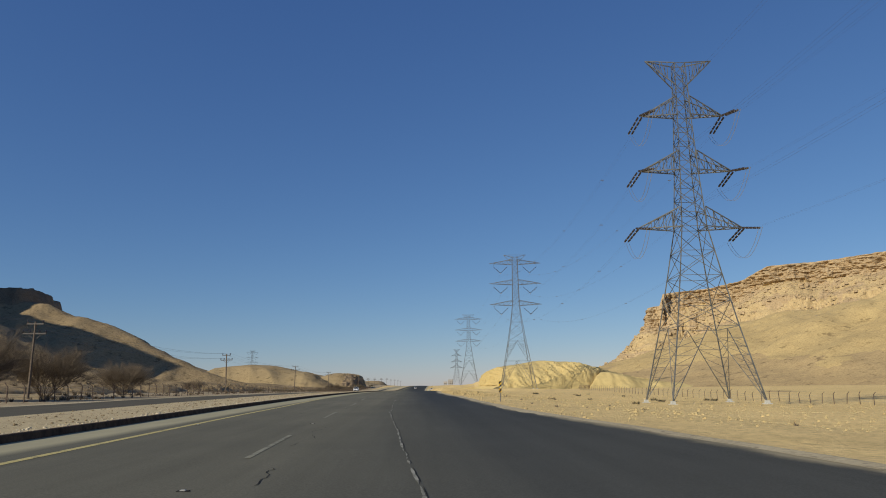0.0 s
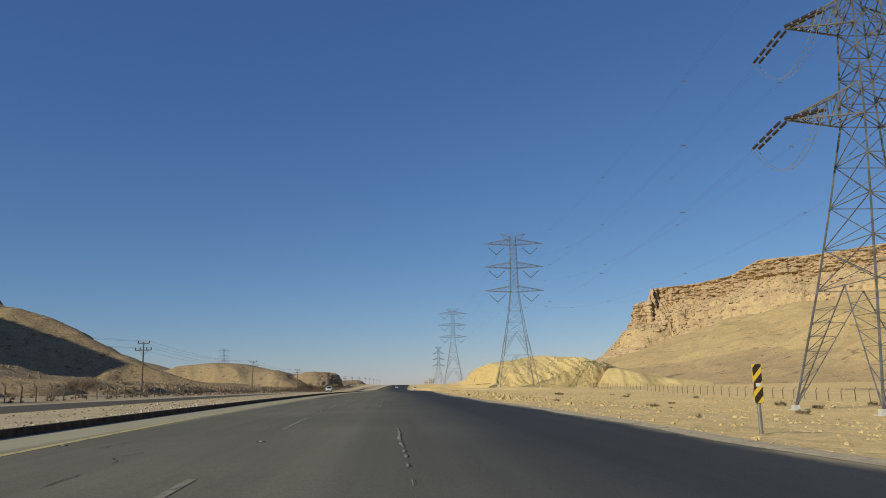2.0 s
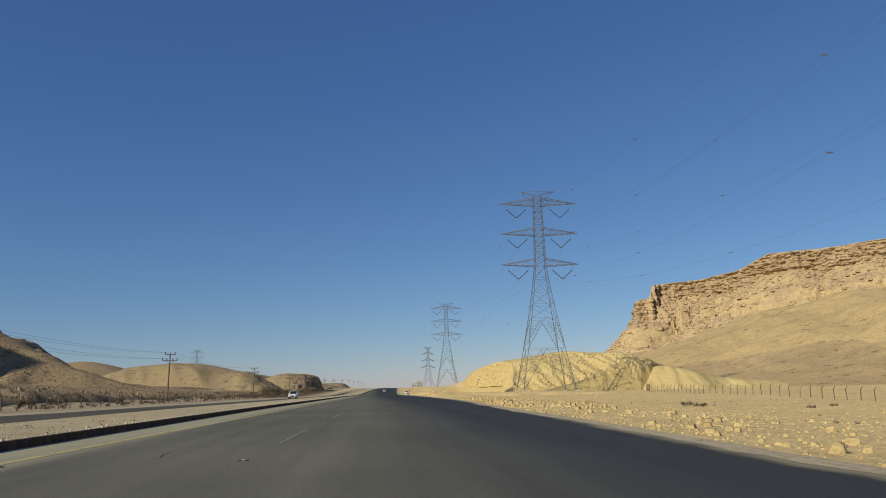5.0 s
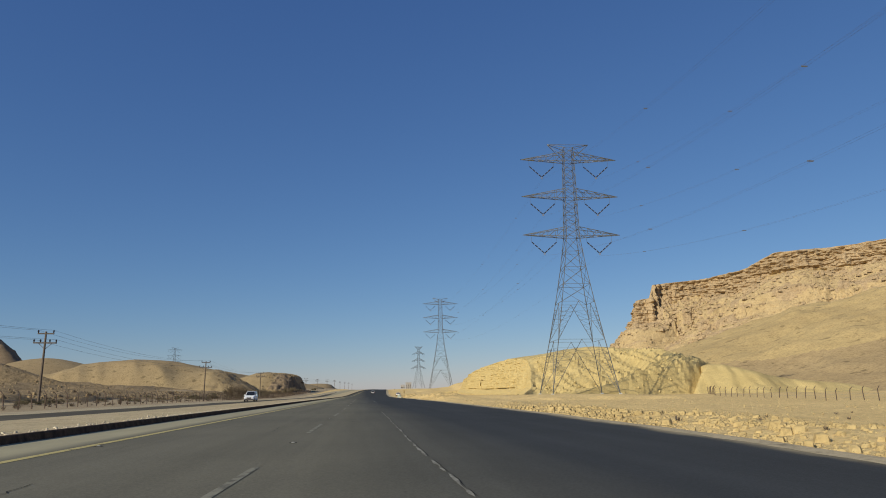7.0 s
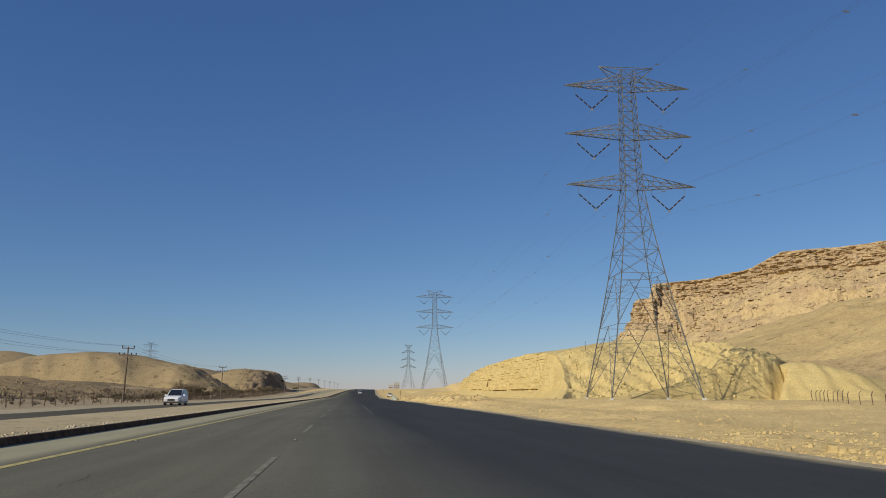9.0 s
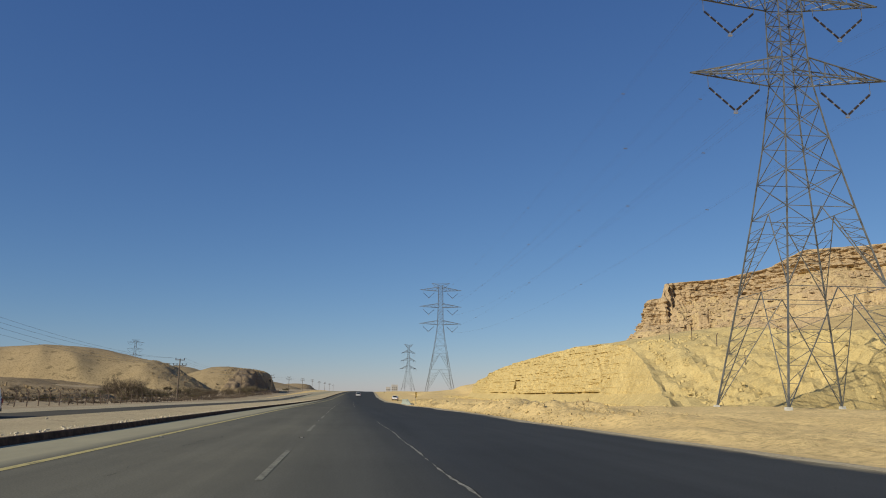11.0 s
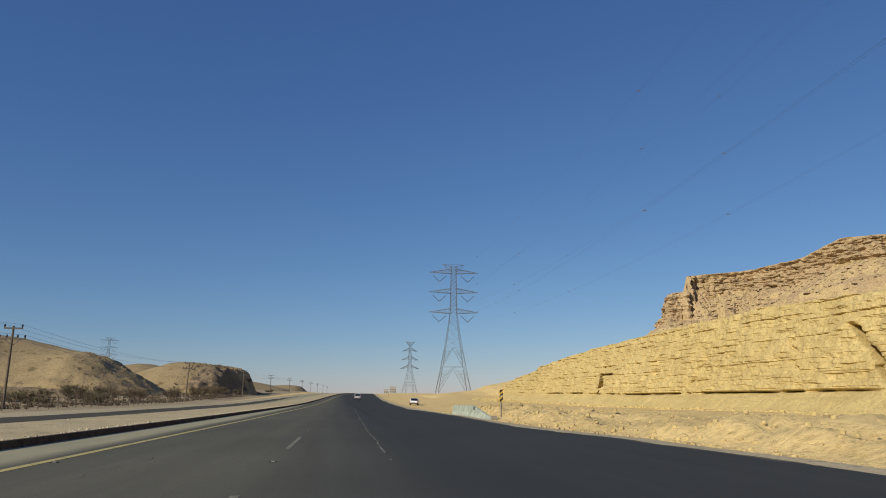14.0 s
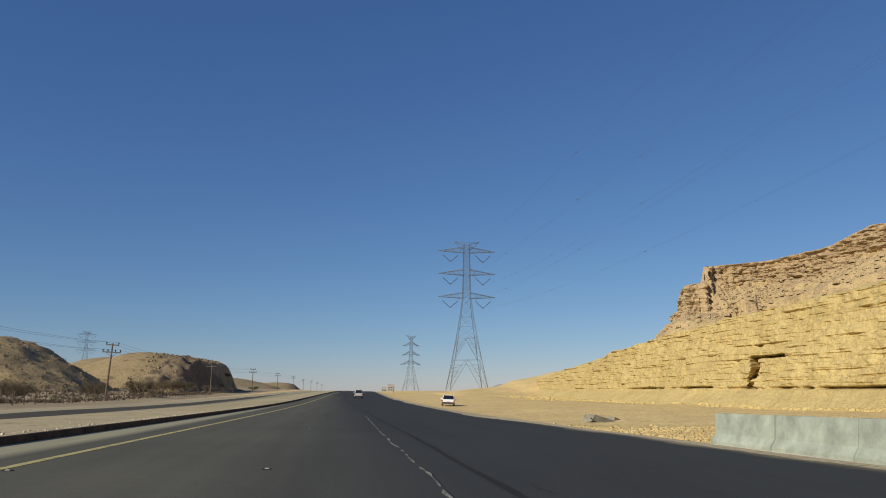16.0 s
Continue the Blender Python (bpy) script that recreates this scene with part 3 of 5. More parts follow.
cy = steps((334, 348, 0.8), (348, 520, 0.36), (520, 650, 1.5))
face_n, top_x = 128, np.concatenate([np.arange(0.4, 30, 0.9), np.arange(30, 56, 0.8), np.arange(56, 130, 3.0)])
top = np.interp(cy, CUT_Y, CUT_T) + 0.25 * fbm(cy, 0, 9, 4, 61)
foot = level(cy) + 0.1
rows_x, rows_y, rows_z = [], [], []
RIFT = (397.0, -0.97)
for n in range(face_n + 1):
    s = n / face_n
    z = foot * (1 - s) + (level(cy) + top) * s
    h = z - foot
    zz = np.repeat(0.0, len(cy)) + z
    # beds: thin ledges that run level for tens of metres
    tilt = zz - level(cy) + 0.14 * fbm(cy, 0.0, 34, 2, 62)
    thick, thin = np.floor(tilt / 0.86), np.floor(tilt / 0.37)
    bed = 0.13 * np.tanh(5 * value(cy * 0.16, thick * 7.31 + 0.5, 63)) + 0.09 * np.tanh(5 * value(cy * 0.55, thick * 3.17 + 0.5, 67)) + 0.075 * np.tanh(5 * value(cy * 0.35, thin * 5.03 + 0.5, 60)) + 0.06 * np.tanh(5 * value(cy * 1.3, thin * 2.71 + 0.5, 54))
    for zl, seed in ((3.6, 1), (4.4, 2), (5.2, 3), (6.1, 4), (6.9, 5), (7.6, 6), (8.5, 7), (9.3, 8), (10.1, 9), (10.9, 10)):
        line_z = zl + 0.12 * fbm(cy, 0.0, 30, 2, 200 + seed)
        bed = bed + 0.16 * np.exp(-(((zz - level(cy) - line_z) / 0.075) ** 2)) * ramped(value(cy / 5.0, 0.4, 210 + seed) + 0.8 * value(cy / 1.0, 0.7, 220 + seed), 0.15, 0.6)
    bed = bed * (0.3 + 0.48 * ramped(cy + 1.0 * (zz - 6), 382, 394))
    block = 0.32 * fbm(cy, zz * 0.6, 10.0, 3, 64) + 0.09 * np.abs(fbm(cy, zz, 1.3, 3, 65))
    talus = np.where(h < 2.2, (2.2 - h) * 0.95, 0.0)
    x = cut_base(cy) + 2.4 + 0.26 * h - talus + (bed + block) * ramped(h, 1.4, 2.6) + 0.12 * fbm(cy, zz, 1.4, 3, 66)
    # the undercut soft bed above the talus, and the small cave
    soft = np.exp(-(((zz - level(cy) - 2.55 - 0.15 * fbm(cy, 0, 20, 2, 68)) / 0.12) ** 2)) * ramped(value(cy / 9, 0.5, 69) + 0.5 * value(cy / 1.6, 0.2, 59), -0.75, 0.2) * ramped(cy, 392, 404) * ramped(-cy, -512, -500)
    x = x + 1.3 * soft
    hole = ramped(1.0 - np.abs(cy - 470.2 - 0.35 * np.sin(zz * 2.1 + 1) - 0.3 * value(zz * 2.3, 0.5, 57)) / 0.95, 0.0, 0.3) * ramped(zz, 2.5, 2.8) * ramped(-zz, -6.5, -6.2)
    slot = ramped(1.0 - np.abs(cy - 467.2) / 3.2, 0.0, 0.15) * ramped(zz - 0.12 * value(cy * 0.9, 0.5, 56), 5.95, 6.05) * ramped(-zz + 0.1 * value(cy * 1.3, 0.5, 55), -6.4, -6.25)
    slot = np.maximum(slot, 0.5 * ramped(1.0 - np.abs(cy - 470.5) / 0.9, 0.0, 0.3) * ramped(zz, 7.4, 7.5) * ramped(-zz, -7.75, -7.65))
    x = x + 2.6 * hole * (0.7 + 0.6 * value(cy * 1.9, zz * 1.3, 58)) + 1.6 * slot * (1 - hole) - 0.45 * np.exp(-(((cy - 469.9) / 0.6) ** 2)) * ramped(zz, 2.4, 3.0) * ramped(-zz, -4.9, -4.2)
    rift = np.exp(-(((cy - RIFT[0] + RIFT[1] * (zz - 6) + 0.5 * fbm(zz, 0.0, 1.5, 3, 53)) / 0.46) ** 2)) * ramped(zz, 2.9, 3.4) * ramped(-zz, -9.5, -8.8)
    x = x + 2.0 * rift
    for yc, lean, z0, z1 in ((431, 0.9, 3.0, 8.0), (409, -0.5, 4.0, 9.5), (446, 0.3, 3.5, 9.0), (489, 0.2, 2.8, 6.0)):
        x = x + 0.5 * np.exp(-(((cy - yc + lean * (zz - 6) + 0.5 * np.sin(zz * 3)) / 0.3) ** 2)) * ramped(zz, z0, z0 + 0.7) * ramped(-zz, -z1, 0.9 - z1)
    rows_x.append(x)
    rows_y.append(cy + 2.2 * hole + 1.1 * rift)
    rows_z.append(z)
rim_x, rim_z = rows_x[-1], rows_z[-1]


def cut_top(X, Y):
    """Height of the hill behind the rim: a steep gullied south face below the gentle top."""
    south = Y - np.interp(X, [36, 45, 60, 75, 88, 93, 100, 130, 200], [340, 344, 348, 352, 354, 355.5, 364, 380, 395])
    gully = np.abs(fbm(X + 0.12 * Y, (Y - X) * 0.10, 5.0, 4, 71))
    small = np.abs(fbm(X + 0.15 * Y, (Y - X) * 0.16, 2.0, 3, 76))
    relief = (1.9 * gully + 0.8 * small) * ramped(south, 0.5, 5) * ramped(-south, -45, -14) - 0.16 * np.tanh(5 * value(X * 0.03, (0.5 * south + 0.1 * X) * 1.3, 78)) - 0.14 * fbm(X, Y, 1.3, 2, 79)
    steep = np.interp(X, [44, 54, 68, 80, 90], [0.25, 0.34, 0.42, 0.85, 1.0])
    slope = 0.3 + 8.6 * steep * ramped(south, -0.5, 2.0 + 4.0 * steep) ** 0.8 + 0.27 * south + 0.5 * fbm(X, Y, 11, 3, 70)
    notch = -1.1 * np.exp(-(((X - 85.5 - np.clip(Y - 351, 0, 7)) / 1.3) ** 2)) * ramped(south, 0, 3) * ramped(-south, -14, -7)
    rise = np.interp(np.where(Y < 400, np.minimum(Y + 0.8 * np.clip(X - 49, 0, 40), 400), Y), CUT_Y, CUT_T)
    lip = rise + ramped(X, 66, 84) * np.clip(10.0 + 0.16 * (Y - 355) - rise, 0, None) * ramped(Y, 342, 350) * ramped(-Y, -392, -362) + 0.135 * np.clip(X - 50, 0, 75) * ramped(Y, 356, 395) * ramped(-Y, -640, -470)
    lip = np.minimum(lip, np.interp(X - 2 * value(Y / 17, 0.3, 75) - 0.3 * np.clip(Y - 358, 0, 200), [60, 68, 76, 83, 91, 97, 108, 121, 140, 160], [15.4, 15.0, 14.4, 13.6, 11.2, 9.9, 7.4, 4.6, 0.0, -2.0]))
    flat = level(Y) + lip + 0.35 * fbm(X, Y, 14, 4, 72) + 0.10 * np.tanh(3 * value(X * 0.1, Y * 0.02, 73))
    return np.minimum(flat, level(Y) + slope + notch) - relief * ramped(-Y, -400, -378)


for d in top_x:
    x = rim_x + d
    z = cut_top(x, cy)
    rows_x.append(x)
    rows_y.append(cy)
    rows_z.append(rim_z * (1 - ramped(d, 0, 1.8)) + z * ramped(d, 0, 1.8))
RX, RZ = np.array(rows_x), np.array(rows_z)
tagged(sheet("cut_hill", RX, np.array(rows_y), RZ, CUT, False), "yellow layered rock hill cut open by road works, ledges and a small cave in its face", "hill", kind="structure")

# spur of yellow rock beside the notch: steep sunlit front, ridge falling away to the east
def spur_top(X, Y):
    crest = np.interp(X - 0.1 * (Y - 352), [80, 90, 99, 105, 110, 118, 126, 140, 160], [8.6, 9.0, 8.6, 7.5, 6.5, 4.9, 4.2, 2.2, 0.2])
    front = ramped(Y + 0.10 * (X - 90) + 1.4 * fbm(X, 0.0, 9, 3, 68), 346, 359)
    flank = ramped(X - np.clip(Y - 351, 0, 7) + 0.6 * fbm(Y, X, 3, 3, 66), 85.6, 88.6)
    rills = 0.5 * np.abs(fbm(X + 0.9 * Y, Y * 0.35 - X * 0.2, 2.6, 4, 77)) * ramped(front, 0.05, 0.5) * ramped(-front, -1.0, -0.7)
    return level(Y) - 0.7 + crest * front * flank * ramped(-Y, -410, -366) + 0.3 * fbm(X, Y, 7, 4, 74) + 0.1 * fbm(X, Y, 1.4, 3, 73) - rills


hill("rock_spur", 74, 168, 332, 414, 0.7, spur_top, CUT, "low yellow rock spur with a steep rilled front")

# the smooth hill below the mesa
CREST = [(470, 250, 100), (380, 350, 83), (300, 440, 66), (266, 505, 57), (257, 550, 50), (256, 600, 42.5), (253, 635, 35), (244, 690, 25), (228, 760, 14), (210, 830, 6)]


def smooth_hill(X, Y):
    d, c = near_line(X, Y, CREST)
    rise = c * np.clip(1 - (np.hypot(d, 14) - 14) / 185.0, 0, 1) ** 1.25
    g = np.abs(fbm(X - 0.5 * Y, Y * 0.4 + X * 0.3, 60, 4, 83))
    return level(Y) + rise * (1 - 0.10 * g) + 1.0 * fbm(X, Y, 34, 5, 84, 0.6) - 3.0 * np.abs(fbm(Y - 0.35 * X, X * 0.22, 34, 4, 85)) * ramped(rise, 6, 25) - 1.8


sand_hill = hill("sand_hill", 95, 620, 180, 980, 2.6, smooth_hill, [SLOPE, FOOT], "smooth pale tan sandy hill with a browner foot below the mesa")
for poly in sand_hill.data.polygons:
    c = poly.center
    if c.z < 17 + 0.05 * (c.x - 200) + 7 * float(fbm(c.x, c.y, 55, 3, 86)):
        poly.material_index = 1

# the mesa: layered cliff over talus, swept along its rim
RIM = [(600, 1420, 110), (470, 1290, 104), (414, 1205, 106), (386, 1165, 112), (379, 1139, 124), (401, 1138, 127), (410, 1147, 147), (426, 1156, 150), (482, 1128, 154), (501, 1056, 156), (520, 1020, 171), (582, 982, 172), (640, 915, 175), (735, 800, 184), (850, 640, 196), (980, 420, 200)]
seg = np.cumsum([0] + [math.hypot(b[0] - a[0], b[1] - a[1]) for a, b in zip(RIM[:-1], RIM[1:])])
sv = np.concatenate([np.arange(0, 280, 4.0), np.arange(280, 1000, 1.7), np.arange(1000, seg[-1], 6.0)])
bx, by, bz = (np.interp(sv, seg, [p[k] for p in RIM]) for k in range(3))
soft_k = np.ones(7) / 7
sx, sy = (np.convolve(np.pad(v, 3, mode="edge"), soft_k, "valid") for v in (bx, by))
tx, ty = np.gradient(np.convolve(np.pad(bx, 14, mode="edge"), np.ones(29) / 29, "valid")), np.gradient(np.convolve(np.pad(by, 14, mode="edge"), np.ones(29) / 29, "valid"))
tl = np.hypot(tx, ty)
nx, ny = ty / tl, -tx / tl
side = np.sign(np.median(nx * (0 - sx) + ny * (600 - sy)))
nx, ny = nx * side, ny * side
inward = np.interp(sv, seg, [6, 6, 5, 4, 3, 3, 3, 6, 45, 60, 90, 150, 170, 170, 170, 170])
cliff = np.interp(sv, seg, [18, 18, 20, 26, 31, 31, 32, 28, 26, 27, 31, 28, 28, 28, 28, 28]) + 4 * fbm(sv, 0, 60, 3, 91)
shrink = np.interp(bx, [390, 470, 560, 640], [0.42, 0.55, 0.8, 1.0])
mx, my, mz = [], [], []
for k, up in ((-1.0, 3.0), (-0.4, 1.5), (-0.1, 0.6), (0.0, 0.0)):
    d = inward * k
    mx.append(sx + nx * d), my.append(sy + ny * d), mz.append(bz + up * inward / 170 + 0.8 * fbm(sv, k * 50, 12, 3, 90))
for s in np.linspace(0, 1, 46):
    z = bz - cliff * s
    dip = z + 1.5 * fbm(sv, 0.0, 120, 2, 78)
    beds = 1.5 * np.tanh(4 * value(sv * 0.045, np.floor(dip / 5.2) * 7.3 + 0.5, 93)) + 1.2 * np.tanh(4 * value(sv * 0.11, np.floor(dip / 2.3) * 5.1 + 0.5, 94)) + 0.7 * np.tanh(4 * value(sv * 0.12, np.floor(dip / 1.2) * 3.3 + 0.5, 88))
    blocks = 1.6 * np.tanh(4 * value(sv * 0.16, z * 0.22, 84)) + 1.2 * np.tanh(4 * value(sv * 0.35, z * 0.5, 89)) + 1.6 * np.tanh(4 * value(sv * 0.07, z * 0.12, 85))
    chutes = 3.2 * np.abs(fbm(sv, z * 0.05, 17, 4, 95)) + 1.5 * np.abs(fbm(sv, z * 0.12, 5.0, 3, 86))
    bulge = (4.0 * fbm(sv, z * 0.04, 42, 4, 92, 0.6) + beds + blocks - chutes) * (0.15 + 0.85 * ramped(s, 0, 0.14))
    corner = np.exp(-(((sv - seg[5]) / 26.0) ** 2))
    column = 3.2 * np.tanh(4 * value(sv * 0.17, z * 0.02, 81)) + 0.8 * np.tanh(4 * value(sv * 0.4, z * 0.3, 80))
    d = 2.0 + 13.0 * s * (1 - 0.65 * corner) + bulge * (1 - 0.7 * corner) + 1.2 * column * corner
    mx.append(sx + nx * d), my.append(sy + ny * d), mz.append(z + 0.6 * fbm(sv, z, 8, 2, 96))
edge_d = 15.0 + 4.5 * fbm(sv, (bz - cliff) * 0.08, 42, 4, 92, 0.6)
low = bz - cliff
TALUS = [(5, 2), (10, 4.5), (15, 7), (20, 9.5), (26, 13), (32, 16), (38, 19), (44, 22), (50, 25), (52, 28.5), (55, 31), (57, 34), (63, 37), (70, 41), (76, 44), (84, 48), (92, 52), (102, 57), (112, 61), (123, 65), (135, 68), (148, 72), (162, 76), (178, 80), (195, 84), (215, 88), (235, 92), (260, 96), (285, 100), (350, 108), (430, 116), (540, 122)]
td = np.concatenate([np.arange(3, 120, 1.7), np.arange(120, 285, 5.0), np.arange(285, 541, 30.0)])
talus_rows = len(mx)
for d, drop in zip(td, np.interp(td, [0] + [p[0] for p in TALUS], [0] + [p[1] for p in TALUS])):
    k = drop / 122
    z = low * (1 - k) + (level(sy) - 5) * k
    belt = 0.12 + 0.88 * ramped(d + 10 * value(sv * 0.012, 0.3, 77), 36, 46) * ramped(-d - 10 * value(sv * 0.012, 0.3, 77), -96, -72)
    ledges = 3.4 * np.tanh(6 * value(sv * 0.05, z * 0.16, 83)) * ramped(value(sv * 0.018, z * 0.05, 82), -0.25, 0.25) + 1.8 * np.tanh(5 * value(sv * 0.16, z * 0.34, 80)) * ramped(value(sv * 0.03, z * 0.08, 79), -0.2, 0.3)
    z = z + 1.6 * fbm(sx + nx * d, sy + ny * d, 26, 4, 97) + 0.7 * np.abs(fbm(sx + nx * d, sy + ny * d, 6, 3, 87)) + belt * ledges - 2.5 * np.abs(fbm(sv, d * 0.2, 30, 3, 98)) * (1 - k)
    dd = edge_d + d * shrink + 2.0 * fbm(sv, d, 14, 3, 99)
    mx.append(sx + nx * dd), my.append(sy + ny * dd), mz.append(z)
mesa = sheet("mesa", np.array(mx), np.array(my), np.array(mz), [BED, SCREE], False)
bare = np.arange(len(mx) - 1)[:, None] - talus_rows + 0 * sv[None, 1:]
bare = (bare + 9 * fbm(sv[None, 1:], bare * 3.0, 22, 3, 100) > 2) & (value(sv[None, 1:] / 16, bare / 5.0, 101) < 0.25)
mesa.data.polygons.foreach_set("material_index", bare.astype(np.int32).ravel())
tagged(mesa, "brown layered sandstone mesa with a broken cliff rim and talus", "mesa", kind="structure")

rng = random.Random(31)
lump = Shape()
for n in range(5200):
    r, c = talus_rows + min(int(rng.random() ** 1.3 * 100), len(td) - 4), rng.randrange(70, len(sv) - 40)
    size = 0.6 * 7.0 ** (rng.random() ** 2.6)
    lump.blob((mx[r][c] + rng.uniform(-1, 1), my[r][c] + rng.uniform(-1, 1), mz[r][c] + 0.15 * size), size, rng, 0.8)
tagged(new("mesa_boulders", lump.mesh("mesa_boulders", BED)), "fallen brown sandstone blocks strewn over the talus of the mesa", "boulders", kind="stuff")

# left side: a dark mesa with a long spur, then rounded hills
def left_mesa(X, Y):
    d, c = near_line(X, Y, [(-214, 405, 58.5), (-217, 440, 59), (-246, 520, 58)])
    inside = (X < np.interp(Y, [398, 405, 440, 520], [-340, -214, -217, -246])) & (Y > 398)
    d = np.where(inside, 0, d) + 2.5 * fbm(X, Y, 16, 3, 111)
    body = np.where(d < 2, c, c - 10.5 * ramped(d, 2, 5) - 0.62 * np.clip(d - 4, 0, None))
    # an unseen higher butte added to the south-west to shade the spur
    q = -0.79 * X - 0.61 * Y
    u = 0.61 * X - 0.79 * Y + 1.2 * fbm(X, Y, 14, 3, 114)
    # brow heights follow the edge of the shade it has to cast
    shade_brow = np.interp(u, [-560, -520, -470, -446, -440, -434, -415, -400, -380, -377.5, -376, -373, -371, -369, -366, -330], [20, 104, 106, 104, 92, 82, 84, 85.8, 87, 86, 82, 74, 70, 50, 30, -60])
    shade_butte = shade_brow + 12.5 - 2.0 * np.clip(25 - q, 0, None) - 0.8 * np.clip(q - 70, 0, None)
    body = np.maximum(body, shade_butte)
    ds, cs = near_line(X, Y, [(-230, 410, 51), (-205, 406, 49.5), (-196, 404, 48), (-190, 403, 45), (-182, 401, 41.5), (-174, 400, 41), (-159, 400, 36.4), (-146, 398, 30.4), (-134, 396, 23.8), (-124, 394, 18.4), (-119, 394, 17.2), (-111, 393, 13.2), (-97, 392, 8.4), (-87, 391, 5), (-80, 390, 3)])
    spur = cs - 0.55 * np.clip(ds - 3, 0, None)
    z = np.maximum(np.maximum(body, spur), level(Y) + 1.0 + 0.075 * np.clip(-X - 48, 0, 90))
    z = np.maximum(z, level(Y) + 0.6 + 0.0037 * np.clip(-X - 62, 0, 90) ** 2 * ramped(-Y, -330, -255) + 1.2 * np.abs(fbm(X, Y, 9, 3, 115)) * ramped(-X, 60, 90))
    z = z + 1.0 * ramped(fbm(X, Y, 9, 4, 117), 0.06, 0.2) * ramped(-X, 46.5, 49) * ramped(X, -78, -62) * ramped(-Y, -300, -262)
    return z + 0.9 * fbm(X, Y, 14, 4, 112) + 0.5 * np.abs(fbm(X, Y, 4, 3, 113)) - 0.6


dark_mesa = hill("dark_mesa", -470, -46, 60, 520, 1.9, left_mesa, [BROWN, CRAG], "brown rocky mesa with a dark cap and a rubble spur, its slope in shade", "mesa")
for poly in dark_mesa.data.polygons:
    if poly.center.z > 26 and (poly.normal.z < 0.66 or poly.center.z > 49):
        poly.material_index = 1


def dome(X, Y):
    h = np.interp(X + 0.42 * np.clip(Y - 586, 0, None), [-230, -210, -185, -165, -150, -122, -104, -90, -79.5, -73, -67, -61, -55, -46], [0, 4, 9.5, 13.5, 18.0, 19.6, 18.6, 17.0, 15.8, 12.8, 8.8, 4.0, 0.4, -0.5])
    v = np.where(Y < 585, (Y - 585) / 38.0, (Y - 585) / 75.0)
    z = h * np.clip(1 - np.abs(v) ** 2.6, 0, None) ** 0.8
    rubble = ramped(X, -96, -72)
    fold = np.abs(value((X + 0.5 * Y) / 21.0, Y / 60.0, 123)) + 0.4 * np.abs(value((X + 0.3 * Y) / 9.0, Y / 30.0, 124))
    return level(Y) + 0.2 + z + 0.3 * fbm(X, Y, 16, 3, 121) + rubble * (0.9 * np.abs(fbm(X, Y, 3.2, 4, 122)) - 0.3) - 2.6 * fold * ramped(z, 2, 9) * ramped(-z, -19.5, -15)


hill("round_hill", -275, -46, 535, 665, 1.3, dome, DUNE, "rounded tan sandy hill, its end littered with rubble")


def bluff(X, Y):
    edge = X - 0.035 * (Y - 660) + 1.2 * fbm(Y, 0.0, 12, 3, 136)
    h = np.interp(edge, [-117, -97, -85, -74, -67, -60, -53, -48, -45.5, -44, -42.3, -38], [-0.5, 4, 7.5, 10.8, 13.0, 13.5, 12.8, 11.8, 10.4, 7.0, 1.0, -0.5])
    z = h * (ramped(Y, 604, 640) * ramped(-Y, -722, -692)) ** 0.7
    rocky = ramped(X - 0.2 * (Y - 650), -54, -48)
    return level(Y) + z + 0.35 * fbm(X, Y, 14, 3, 131) + rocky * (0.4 * np.tanh(3 * value(X * 0.4, Y * 0.3, 133)) + 1.0 * np.abs(fbm(X, Y, 4, 4, 132)) - 0.9) - 0.3


hill("rock_bluff", -160, -30, 598, 728, 1.2, bluff, DUNE, "tan hill ending in a dark broken rock bluff")


def crag(X, Y):
    """The bare rock at the bluff's end, proud of the sand."""
    rocky = ramped(X - 0.2 * (Y - 650) + 2.5 * fbm(X, Y, 9, 3, 134), -50, -47)
    return bluff(X, Y) + 0.5 * rocky + 0.35 * np.tanh(4 * value(X * 0.7, Y * 0.5, 135)) * rocky - 1.6 * (1 - rocky)


hill("bluff_crag", -70, -32, 606, 722, 0.6, crag, CRAG, "dark broken rock face at the end of the tan hill")


def low_hills(X, Y):
    z = 0 * X
    for cx, cyy, h, wx, wy in ((-275, 840, 30, 75, 80), (-116, 790, 17, 34, 48), (-75, 930, 9, 34, 60), (-150, 1000, 20, 70, 70), (-60, 1120, 9, 40, 60), (-420, 900, 30, 90, 110), (-110, 1300, 14, 60, 90)):
        z = np.maximum(z, h * np.exp(-(((X - cx) / wx) ** 2 + ((Y - cyy) / wy) ** 2)))
    return level(Y) - 0.6 + z + 0.8 * fbm(X, Y, 40, 4, 141)


hill("far_hills", -520, -36, 740, 1460, 6.0, low_hills, DUNE, "low tan desert hills in the distance")


def far_mesa(X, Y):
    """A dark rocky mesa end far to the left."""
    d = X + 0.2 * (Y - 900) + 6 * fbm(X, Y, 30, 3, 143)
    z = np.interp(d, [-460, -380, -358, -342, -330, -318, -290], [62, 60, 54, 44, 30, 20, 0])
    return level(Y) - 1 + z * ramped(Y, 868, 905) * ramped(-Y, -1010, -960) + 1.6 * np.abs(fbm(X, Y, 9, 4, 144)) + 1.5 * np.tanh(4 * value(X * 0.06, Y * 0.05, 145))


hill("far_mesa", -520, -275, 850, 1020, 2.5, far_mesa, CRAG, "far dark brown rocky mesa end beyond the sandy hills", "mesa")


